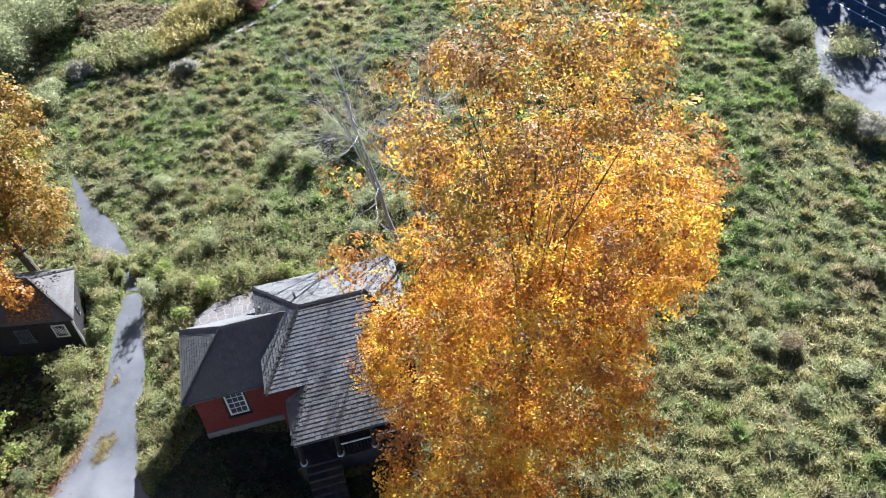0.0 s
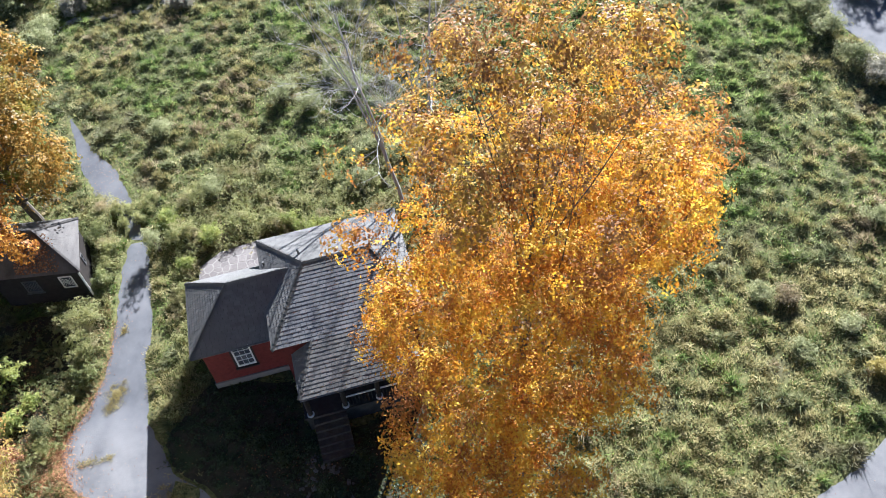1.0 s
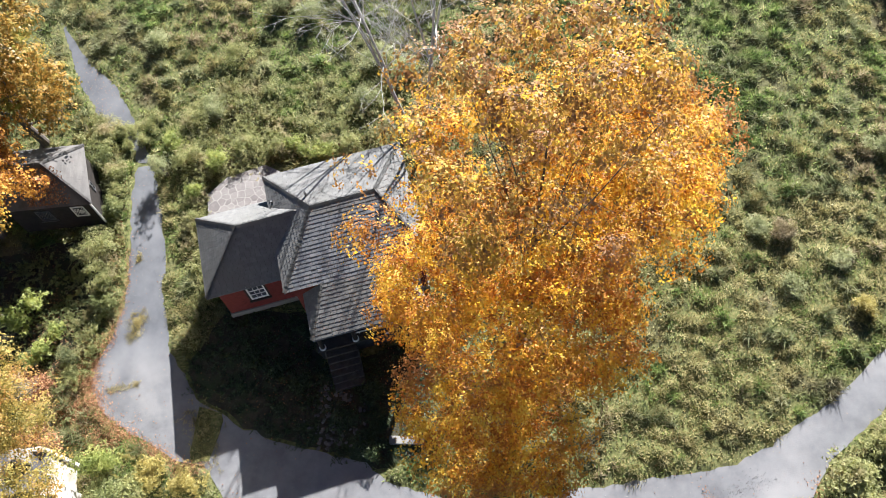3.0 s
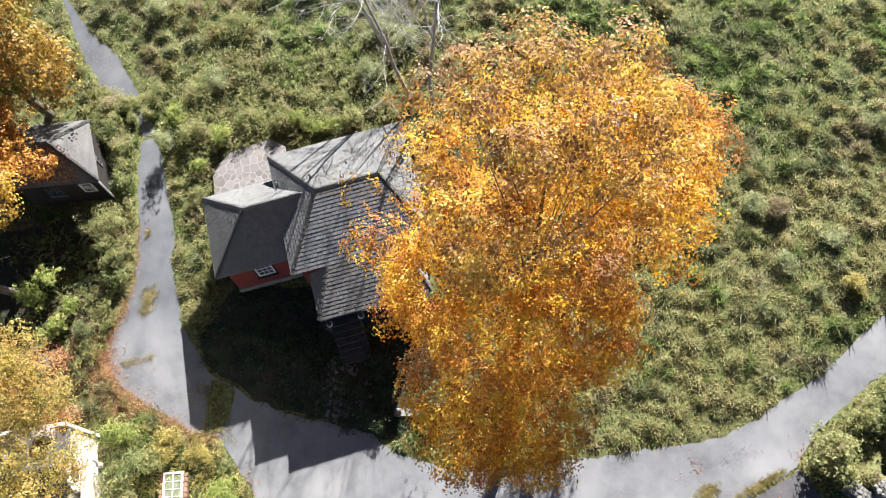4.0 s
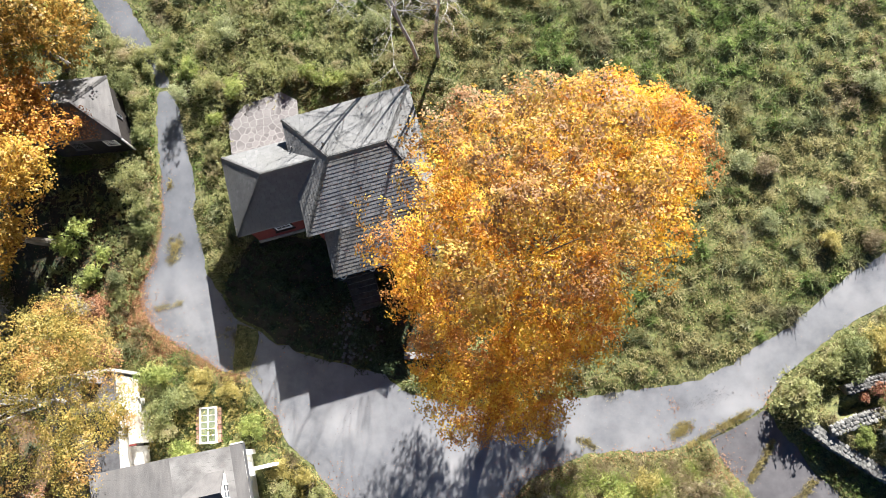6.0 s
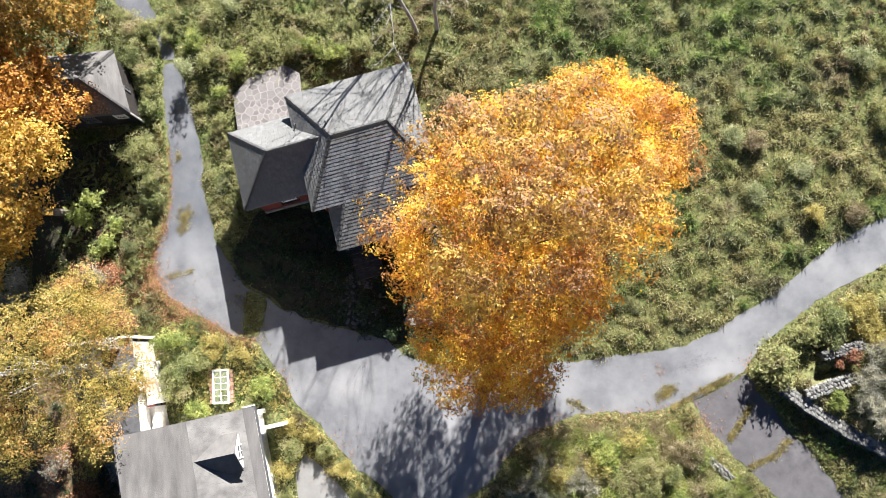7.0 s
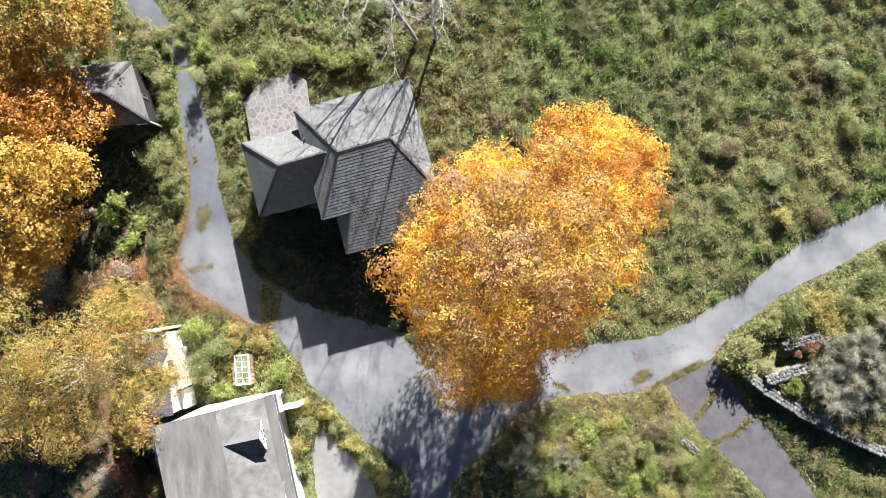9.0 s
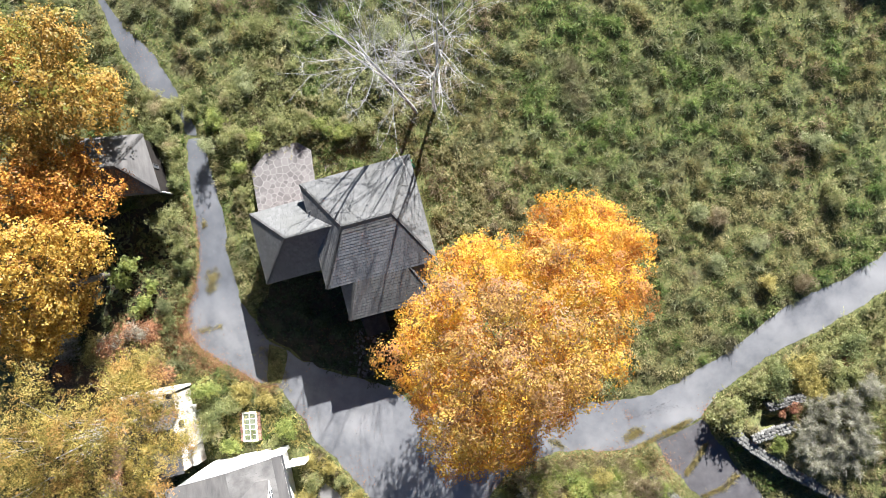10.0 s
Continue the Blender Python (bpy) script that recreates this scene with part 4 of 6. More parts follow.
for side in (-0.67, 0.67):
    for k in range(8):
        ob = new("brick", brick_mesh)
        ob.matrix_world = CF @ Matrix.Translation((side + rr.gauss(0, 0.012), -0.95 + k * 0.27, -0.03 + rr.gauss(0, 0.012))) @ Matrix.Rotation(rr.gauss(0, 0.04), 4, "Z")
        fix(ob, cold_frame)
solid("box", WHITE, cold_frame, (-0.55, -0.5, -1.1, 1.1, -0.45, -0.005), (0.5, 0.55, -1.1, 1.1, -0.45, -0.005), (-0.5, 0.5, -1.1, -1.05, -0.45, -0.005), (-0.5, 0.5, 1.05, 1.1, -0.45, -0.005), m=CF)
for i in range(2):
    for j in range(5):
        y0 = -0.98 + j * 0.4
        solid("pane", FRAME_GLASS, cold_frame, (-0.43 + i * 0.455, -0.03 + i * 0.455, y0 + 0.02, y0 + 0.36, 0.03, 0.036), m=CF)

# ---------------------------------------------------------------- trees
def leaf_quads(p, leaf, r, droop=0.6, facing=None, jitter=0.5, slim=0.65):
    """A leaf quad at each place; facing: the way that each leaf roughly faces."""
    n = len(p)
    if facing is None:
        a = r.normal(size=(n, 3))
        a[:, 2] *= droop
        b = np.cross(a, r.normal(size=(n, 3)))
    else:
        q = facing + r.normal(size=(n, 3)) * jitter
        a = np.cross(q, r.normal(size=(n, 3)))
        b = np.cross(q, a)
    a /= np.linalg.norm(a, axis=1)[:, None] + 1e-9
    b /= np.linalg.norm(b, axis=1)[:, None] + 1e-9
    s = leaf * (0.6 + 0.8 * r.random((n, 1)))
    fold = np.cross(a, b) * s * 0.22
    v = np.stack([p - a * s, p + b * s * slim + fold, p + a * s, p - b * s * slim + fold], 1)
    return v.reshape(-1, 3)


def sprays(c, reach, per, leaf, r, spread=0.26, up=0.5, inner=0.45, ragged_=0.1, jitter=0.4, slim=0.65):
    """Leaf quads in small flat sprays over the shells of boughs: centres c, reach (n, 3), sprays per bough."""
    k = np.repeat(np.arange(len(c)), per)
    d = r.normal(size=(len(k), 3))
    d[:, 2] += 0.15
    d /= np.linalg.norm(d, axis=1)[:, None]
    q = (inner + (1 - inner) * r.random((len(k), 1)) ** 0.5) * (1 + ragged_ * r.normal(size=(len(k), 1)))
    s = c[k] + d * q * reach[k]
    n = np.repeat(d + np.array([0, 0, up]) + 0.25 * r.normal(size=(len(k), 3)), 12, 0)
    n /= np.linalg.norm(n, axis=1)[:, None]
    o = r.normal(size=n.shape) * spread * np.repeat(r.uniform(0.5, 1.3, (len(k), 1)), 12, 0)
    o -= n * (o * n).sum(1)[:, None] * 0.7
    return leaf_quads(np.repeat(s, 12, 0) + o, leaf, r, facing=n, jitter=jitter, slim=slim)


def clustered(lobes, per_area, seed, hollow=0.3, sub_r=(0.7, 1.5)):
    """Bough centres and radii spread over a union of ellipsoid lobes."""
    r = np.random.default_rng(seed)
    out = []
    for l in lobes:
        c, rad = np.array(l[:3]), np.array(l[3:6])
        area = 4 * math.pi * ((rad[0] * rad[1]) ** 1.6 + (rad[0] * rad[2]) ** 1.6 + (rad[1] * rad[2]) ** 1.6) ** (1 / 1.6) / 3 ** (1 / 1.6)
        n = max(4, int(area * per_area * (l[6] if len(l) > 6 else 1)))
        d = r.normal(size=(n, 3))
        d /= np.linalg.norm(d, axis=1)[:, None]
        q = (hollow + (1 - hollow) * r.random(n) ** 0.55)[:, None]
        s = r.uniform(*sub_r, n)
        pos = c + d * q * np.maximum(rad - s[:, None] * 0.55, 0.3)
        out.append(np.c_[pos, s])
    return np.concatenate(out)


def leafy_tree(name, base, lobes, leafmat, bark, per_area, leaves, leaf, trunk_r, seed, label, sub_r=(0.7, 1.5), limbs=34, hollow=0.4, shell=False):
    rr, r = random.Random(seed), np.random.default_rng(seed)
    x, y = base
    z = gz(x, y)
    top = max(l[2] + l[5] * 0.6 for l in lobes) - (3.5 if shell else 0)
    tree = tagged(empty(name, Matrix.Translation((x, y, z))), label, "tree")
    cx, cy = sum(l[0] for l in lobes) / len(lobes), sum(l[1] for l in lobes) / len(lobes)
    hs = [0, 0.04, 0.2, 0.4, 0.6, 0.8, 1.0]
    trunk = [Vector((x + (cx - x) * t ** 1.5 + rr.uniform(-0.15, 0.15), y + (cy - y) * t ** 1.5 + rr.uniform(-0.15, 0.15), z - 0.2 + (top - z) * t)) for t in hs]
    bm = bmesh.new()
    limb(bm, trunk, [trunk_r * q for q in (1.5, 1.05, 0.9, 0.7, 0.5, 0.3, 0.06)], 10)
    fix(part("trunk", bm, bark), tree)
    boughs = clustered(lobes, per_area, seed, hollow, sub_r)
    if shell:
        # only boughs near the outside of the crown carry leaves, and gaps open between them
        deep = np.zeros(len(boughs), bool)
        for l in lobes:
            deep |= (((boughs[:, :3] - np.array(l[:3])) / np.array(l[3:6])) ** 2).sum(1) < 0.5
        q = boughs[:, :3]
        gap = np.sin(q[:, 0] * 1.7 + 1.1) * np.sin(q[:, 1] * 1.5 + 0.4) * np.sin(q[:, 2] * 1.3)
        boughs = boughs[(~deep | (r.random(len(boughs)) < np.where(q[:, 2] < 14, 0.25, 0.14))) & (gap < 0.16 + 0.3 * r.random(len(boughs)))]
    for b in boughs[r.choice(len(boughs), min(limbs, len(boughs)), replace=False)]:
        end = Vector(b[:3])
        h = max(0.1, min(0.85, ((end.z - z) / (top - z)) * rr.uniform(0.45, 0.75)))
        j = max(i for i in range(6) if hs[i] <= h)
        start = trunk[j].lerp(trunk[j + 1], (h - hs[j]) / (hs[j + 1] - hs[j]))
        mid = start.lerp(end, 0.5) + Vector((rr.uniform(-0.5, 0.5), rr.uniform(-0.5, 0.5), rr.uniform(-0.2, 0.6)))
        q = trunk_r * rr.uniform(0.16, 0.34) * (1 - 0.4 * h) * (0.7 if shell else 1)
        bm = bmesh.new()
        limb(bm, [start, start.lerp(mid, 0.5), mid, mid.lerp(end, 0.6), end], [q, q * 0.8, q * 0.55, q * 0.35, 0.012], 5)
        for _ in range(3):
            t0 = mid.lerp(end, rr.random())
            t1 = t0 + Vector((rr.gauss(0, 0.8), rr.gauss(0, 0.8), rr.gauss(0.2, 0.6)))
            limb(bm, [t0, t0.lerp(t1, 0.5) + Vector((0, 0, 0.1)), t1], [q * 0.3, q * 0.2, 0.008], 4)
        fix(part("limb", bm, bark), tree)
    n = (leaves / 12 * (boughs[:, 3] ** 2) * r.uniform(0.5, 1.4, len(boughs))).astype(int) + 1
    v = sprays(boughs[:, :3], boughs[:, 3:] * np.array([1.0, 1.0, 0.75]), n, leaf, r, 0.18, 0.5, 0.7, 0.14, 0.18)
    if isinstance(leafmat, tuple):
        leafmat, top_mat, split = leafmat
        v = v.reshape(-1, 4, 3)
        c = v.mean(1)
        high = c[:, 2] + 2.2 * np.sin(c[:, 0] * 1.1) * np.cos(c[:, 1] * 0.9) + r.normal(size=len(c)) > split
        t = v[high].reshape(-1, 3)
        fix(soup("upper_crown", t, np.arange(len(t)), 4, top_mat, label="browning upper leaves"), tree)
        v = v[~high].reshape(-1, 3)
    fix(soup("crown", v, np.arange(len(v)), 4, leafmat), tree)
    return tree


MAPLE_LOW = [(27.2, -0, 10.3, 2.8, 2.8, 3.8), (20.8, -11.2, 7.9, 2.7, 2.6, 2.9), (23.2, -7.2, 9.2, 2.8, 2.8, 2.6), (18, -4.4, 9.9, 2.8, 2.8, 3.8), (18, -8.8, 8.9, 2.8, 2.8, 2.9), (24.4, -2, 9.5, 2.8, 2.8, 3.8), (22.8, -8, 13.1, 2.8, 2.8, 3.8), (19.6, -1.6, 9.1, 2.8, 2.8, 2.8), (18.4, -10.8, 9.5, 2.8, 2.8, 3.8), (27.6, -1.2, 13.1, 2.8, 2.8, 3.8), (26, 0.4, 12.3, 2.8, 2.8, 3.8), (15.7, -6.5, 12.6, 1.1, 1.2, 1.1), (25.4, -9, 9.4, 1.3, 1.3, 1.1)]
MAPLE_HIGH = [(24.8, -4.4, 20.3, 2.8, 2.8, 3.8), (20.4, -1.2, 13.5, 2.8, 2.8, 3.8), (19.6, -3.6, 20.3, 2.8, 2.8, 3.8), (20, -9.2, 14.7, 2.8, 2.8, 3.8), (26.4, -4.4, 15.5, 2.8, 2.8, 3.8), (20.4, -6.8, 21.1, 2.8, 2.8, 3.8), (24.8, -1.6, 16.7, 2.8, 2.8, 3.8), (18, -4.8, 13.9, 2.8, 2.8, 3.8), (22, -4.4, 22.7, 2.8, 2.8, 3.8), (23.2, -6.4, 19.1, 2.8, 2.8, 3.8), (20.8, -2, 16.3, 2.8, 2.8, 3.8)]
MAPLE_HEAD = [(18.4, -6.4, 13.9, 2.8, 2.8, 3.8), (23.6, -4.8, 23.1, 2.4, 2.4, 3.2), (26.8, -2.8, 16.3, 2.8, 2.8, 3.8), (25.6, -6, 17.5, 2.4, 2.4, 2.4), (15.8, -5, 16.3, 1, 1.1, 1), (28.6, -3.7, 19.3, 1.3, 1.1, 0.9), (28.2, -7.2, 15.6, 1.2, 1.2, 1), (16.4, -4.5, 19.8, 1, 1, 0.9)]
leafy_tree("maple_tree", (20.7, -8.0), [l + (1.7,) for l in MAPLE_LOW] + MAPLE_HIGH + MAPLE_HEAD, (MAPLE, MAPLE_TOP, 19.2), BARK, 0.44, 370, 0.061, 0.3, 11, "tall maple in full orange and gold autumn leaf", (0.5, 1.05), 26, 0.72, True)
leafy_tree("olive_tree", (-5.0, -9.0), [(-4.2, -8, 12, 2.9, 3.2, 2.7), (-8.5, -8, 12.3, 3.5, 4.5, 3), (-3, -6.7, 9, 2.2, 2.2, 2.4), (-2.9, -10.4, 8, 2.0, 2.4, 2.4), (-5.5, -12.3, 11, 2.5, 2.2, 2.6), (-10, -11.6, 11.5, 3, 2.4, 3), (-1.5, -7.2, 8.2, 1.7, 2.0, 1.7), (-1.2, -10.2, 7.2, 1.6, 2.2, 1.5), (-2.9, -13.0, 8.5, 2.0, 1.6, 1.8), (-3.0, -5.0, 9.0, 2.0, 1.4, 1.8), (-12.5, -9.5, 10.5, 3, 3, 3)],
           OLIVE_LEAF, PALE_BARK, 0.72, 230, 0.05, 0.24, 12, "broad tree with thinning olive and ochre autumn leaves", (0.5, 1.1), 22)
leafy_tree("golden_tree", (-8.0, 1.5), [(-4.9, 3, 10.4, 2.2, 2.4, 2.4), (-8, 2.5, 11, 3.5, 3, 3), (-6.3, -0.6, 9.4, 2.1, 1.8, 2.4), (-8.5, -1.8, 9, 2.5, 2, 2.5), (-11.5, 0.5, 9.5, 3, 3.4, 3.2), (-11.0, -3.2, 6.5, 2.2, 1.8, 2.2)],
           GOLD_LEAF, BARK, 0.6, 170, 0.085, 0.26, 13, "golden autumn tree beside the dark shed", (0.5, 1.1))
leafy_tree("orange_tree", (-9.0, 7.5), [(-6.4, 6.7, 9.6, 2.0, 1.9, 2.2), (-5.2, 7.4, 6.7, 1.7, 1.1, 1.0), (-9.5, 6.8, 10, 3, 2.5, 3), (-7.4, 8.8, 8.5, 2.3, 1.9, 2.2), (-6.6, 4.9, 9.5, 1.6, 1.4, 1.8), (-11.5, 7.5, 9.0, 3, 3, 3.4), (-4.9, 6.2, 7.6, 1.5, 1.3, 1.0), (-5.7, 8.6, 6.4, 1.4, 1.2, 1.0), (-4.3, 7.2, 5.4, 1.0, 0.7, 0.6), (-5.6, 9.4, 7.2, 1.3, 1.3, 1.0)],
           ORANGE_LEAF, BARK, 0.6, 150, 0.085, 0.22, 15, "burnt orange tree reaching over the shed roof", (0.5, 1.0))
leafy_tree("yellow_tree", (-6.8, 13.5), [(-4.5, 12.4, 10.6, 2.3, 2.5, 3.3), (-4.9, 13.4, 6.3, 2.3, 2.8, 3.2), (-8, 14, 9, 4, 4, 4.5), (-7.5, 10.8, 9, 2.6, 2.4, 3), (-11, 13, 9, 3.2, 3.4, 4), (-9.5, 17, 8.0, 3, 2.6, 3.4), (-4.6, 16.6, 10.4, 1.4, 2.0, 3.2)],
           YELLOW_LEAF, BARK, 0.6, 160, 0.085, 0.28, 14, "green and gold autumn tree at the end of the drive", (0.5, 1.1))
# added beyond the view to throw shade across the parking area
leafy_tree("unseen_tree", (65.0, 51.0), [(65, 51, 13, 5, 4, 6), (70, 48, 12, 5, 5, 6), (60, 55, 12, 4, 4, 5)], OLIVE_LEAF, BARK, 0.3, 60, 0.2, 0.3, 16, "tall tree out of view, added to cast shade on the parking area", (0.9, 1.6), 20)


def bare_tree(base, height, seed, label, lean=(0, 0), side=1.0, trunk_r=0.135):
    """A leafless tree: a trunk with long rising boughs and twigs."""
    rr = random.Random(seed)
    x, y = base
    z = gz(x, y)
    tree = tagged(empty("bare_tree", Matrix.Translation((x, y, z))), label, "tree", group="bare trees behind the cottage")
    pts = [Vector((x + lean[0] * t + rr.uniform(-0.12, 0.12), y + lean[1] * t + rr.uniform(-0.12, 0.12), z - 0.2 + height * t)) for t in np.linspace(0, 1, 8)]
    rad = [trunk_r * (1 - 0.72 * t) for t in np.linspace(0, 1, 8)]
    bm = bmesh.new()
    limb(bm, pts, rad, 9)
    fix(part("trunk", bm, PALE_BARK), tree)

    def grow(bm, a, d, length, radius, depth):
        q = [a]
        for k in range(4):
            d = (d + Vector((rr.gauss(0, 0.16), rr.gauss(0, 0.16), rr.gauss(0.03, 0.12)))).normalized()
            q.append(q[-1] + d * length / 4)
        limb(bm, q, [radius, radius * 0.8, radius * 0.6, radius * 0.42, radius * 0.2], 5 if depth else 3)
        if depth:
            for _ in range(rr.randint(5, 8) if depth > 1 else rr.randint(3, 5)):
                i = rr.randint(1, 3)
                nd = (d + Vector((rr.gauss(0, 0.65), rr.gauss(0, 0.65), rr.gauss(0.1, 0.4)))).normalized()
                grow(bm, q[i].lerp(q[i + 1], rr.random()), nd, length * rr.uniform(0.35, 0.6), radius * 0.5, depth - 1)

    for k in range(2):
        a = pts[2].lerp(pts[3], rr.random())
        e = pts[7] + Vector((rr.uniform(-2.2, 2.2), rr.uniform(-2.0, 1.2), rr.uniform(-1.6, 0.8)))
        m = a.lerp(e, 0.5) + Vector((rr.uniform(-0.4, 0.4), rr.uniform(-0.4, 0.4), -0.4))
        bm = bmesh.new()
        limb(bm, [a, a.lerp(m, 0.5), m, m.lerp(e, 0.5), e], [0.075, 0.068, 0.058, 0.04, 0.015], 6)
        fix(part("leader", bm, PALE_BARK), tree)
    for k in range(26):
        h = rr.uniform(0.32, 0.98)
        j = min(6, int(h * 7))
        a = pts[j].lerp(pts[j + 1], h * 7 - j)
        ang = rr.uniform(0, math.tau)
        d = Vector((math.cos(ang) + side * 0.4, math.sin(ang), rr.uniform(0.15, 0.9))).normalized()
        bm = bmesh.new()
        grow(bm, a, d, rr.uniform(3.0, 5.4) * (1.2 - 0.5 * h), trunk_r * 0.27 * (1.1 - 0.6 * h), 2)
        fix(part("bough", bm, PALE_BARK), tree)


bare_tree((16.85, 10.95), 13.2, 21, "leafless grey tree with long bleached boughs", (-2.3, 2.5), -0.9)
bare_tree((18.0, 11.1), 13.6, 22, "leafless grey tree standing upright among weeds", (1.7, 2.5), 0.6)

# ---------------------------------------------------------------- shrubs
def shrub(x, y, rad, h, mat_, seed, label, leaf=0.06, count=900, category="shrub", group=""):
    r, rr = np.random.default_rng(seed), random.Random(seed)
    z = gz(x, y)
    ob = tagged(empty("shrub", Matrix.Translation((x, y, z))), label, category, group)
    bm = bmesh.new()
    tips = []
    for k in range(9):
        a = rr.uniform(0, math.tau)
        q = math.sqrt(rr.random()) * rad * 0.85
        tip = Vector((x + q * math.cos(a), y + q * math.sin(a), z + h * rr.uniform(0.55, 0.95) * (1 - 0.35 * q / rad)))
        limb(bm, [(x + rr.uniform(-0.1, 0.1), y + rr.uniform(-0.1, 0.1), z - 0.1), tip.lerp(Vector((x, y, z)), 0.45) + Vector((0, 0, 0.1 * h)), tip], [0.03, 0.02, 0.008], 4)
        tips.append(tip)
    fix(part("branchwork", bm, BARK), ob)
    c = np.array([tuple(t) for t in tips])
    c = np.concatenate([c, c * 0.6 + np.array([x, y, z + h * 0.3]) * 0.4])
    n = np.full(len(c), max(2, int(2 * count / 12 / len(c))))
    v = sprays(c, np.tile([rad * 0.42, rad * 0.42, h * 0.3], (len(c), 1)), n, leaf * 1.1, r, 0.06 + 0.08 * rad, 0.9, 0.45, 0.22, 0.5, 0.7)
    v = v.reshape(-1, 4, 3)[:, :3]
    v[..., 2] += np.maximum(0, z + 0.05 - v[..., 2].min(1))[:, None]
    v = v.reshape(-1, 3)
    fix(soup("foliage", v, np.arange(len(v)), 3, mat_), ob)
    return ob


def twig_shrub(x, y, rad, h, seed, label, count, group):
    """A nearly bare shrub: stems in a dome, with many fine pale twigs and a few small leaves."""
    r, rr = np.random.default_rng(seed), random.Random(seed)
    z = gz(x, y)
    ob = tagged(empty("shrub", Matrix.Translation((x, y, z))), label, "shrub", group)
    base, tips = Vector((x, y, z - 0.1)), []
    for k in range(16):
        a, q = rr.uniform(0, math.tau), math.sqrt(rr.random()) * rad
        tip = Vector((x + q * math.cos(a), y + q * math.sin(a), z + h * rr.uniform(0.6, 1.0) * (1 - 0.4 * (q / rad) ** 2)))
        mid = base.lerp(tip, 0.5) + Vector((rr.gauss(0, 0.08), rr.gauss(0, 0.08), 0.12 * h))
        bm = bmesh.new()
        limb(bm, [base, mid, tip], [0.026, 0.017, 0.006], 4)
        fix(part("stem", bm, PALE_BARK), ob)
        tips.append((mid, tip))
    k = r.integers(0, len(tips), count)
    m, e = np.array([tuple(t[0]) for t in tips])[k], np.array([tuple(t[1]) for t in tips])[k]
    a = m + (e - m) * r.random((count, 1)) + r.normal(size=(count, 3)) * 0.1
    d = (e - m) / (np.linalg.norm(e - m, axis=1)[:, None] + 1e-6) * 0.6 + r.normal(size=(count, 3))
    d *= (r.uniform(0.08, 0.24, count) * (0.6 + 0.4 * rad))[:, None]
    w = r.normal(size=(count, 3))
    w *= 0.016 / np.linalg.norm(w, axis=1)[:, None]
    v = np.stack([a - w, a + w, a + d], 1)
    v[..., 2] = np.maximum(v[..., 2], z + 0.04)
    v = v.reshape(-1, 3)
    fix(soup("brushwood", v, np.arange(len(v)), 3, GREY_SHRUB), ob)
    p = (a + d * 0.8)[: count // 3]
    v = leaf_quads(p, 0.04, r).reshape(-1, 4, 3)[:, :3].reshape(-1, 3)
    fix(soup("foliage", v, np.arange(len(v)), 3, SHRUB_LEAF), ob)
    return ob


for k, (x, y, rad, h) in enumerate([(-1.0, 13.7, 0.65, 0.6), (-0.2, 12.9, 0.55, 0.6), (-1.3, 12.6, 0.5, 0.6), (0.5, 13.9, 0.8, 0.9), (-2.9, 14.2, 0.9, 1.0)]):
    shrub(x, y, rad, h, WEED, 690 + k, "yellow-green weeds grown across the narrow path", 0.05, int(1300 * rad), group="weeds on the path")
shrub(1.3, 10.2, 0.75, 2.2, WILLOW, 698, "tall feathery weed leaning over the narrow drive", 0.05, 1100)
GREENISH = "leafy green shrub with yellowing tips beside the drive"
for k, (x, y, rad, h) in enumerate([(-2.9, 11.6, 0.9, 1.6), (-1.6, 10.4, 0.8, 1.3), (-1.5, 9.0, 0.7, 1.2), (-1.7, 7.9, 0.6, 1.2), (-2.4, 5.0, 1.25, 2.0), (-2.0, 3.2, 0.9, 1.4), (-2.0, 1.6, 0.8, 1.1), (-2.6, 12.9, 1.0, 1.5), (-1.8, 13.5, 0.6, 1.0)]):
    shrub(x, y, rad, h, WEED if k % 3 else SHRUB_LEAF, 100 + k, GREENISH, 0.065, int(1300 * rad), group="shrubs along the drive")
for k, (x, y, rad, h) in enumerate([(-6.8, 1.0, 1.0, 1.8), (-5.4, -1.0, 0.9, 1.5), (-5.8, 2.2, 0.8, 1.6), (-4.6, 0.3, 0.6, 1.2)]):
    shrub(x, y, rad, h, GREEN_LEAF, 120 + k, "large-leaved green shrub in the shed's shade", 0.11, int(500 * rad), group="shrubs by the shed")
for k in range(32):
    rr = random.Random(140 + k)
    x, y = (rr.uniform(-13, -4.4), rr.uniform(-6.4, -2.6)) if k < 16 else (rr.uniform(-10, -4.2), rr.uniform(-24, -14))
    shrub(x, y, rr.uniform(0.9, 1.5), rr.uniform(1.2, 2.6), (YELLOW_SHRUB, LITTER, GREY_SHRUB, LITTER)[k % 4], 600 + k, "brown and amber brush under the trees", 0.06, 1000, group="brush between the trees")
shrub(-3.9, -1.4, 0.7, 1.1, GREY_BLADE, 127, "pale grey-green bush at the drive's edge", 0.05, 900)
for k, (x, y, rad, h) in enumerate([(-1.0, -7.7, 1.0, 2.5), (-0.9, -9.2, 1.1, 2.4), (-0.9, -10.6, 1.0, 2.2), (0.2, -12.2, 0.8, 1.2), (3.2, -9.0, 0.8, 0.7), (1.6, -8.3, 0.9, 0.7), (4.5, -11.3, 0.85, 1.5), (3.4, -12.3, 0.7, 0.8), (0.5, -9.0, 0.8, 1.2)]):
    shrub(x, y, rad, h, (GREEN_LEAF, SHRUB_LEAF, WEED, GREEN_LEAF, YELLOW_SHRUB, YELLOW_SHRUB, GREEN_LEAF, WEED, WEED)[k], 130 + k, "bright green climbing shrub beside the white wing", 0.08, int(1100 * rad), group="planting by the white house")
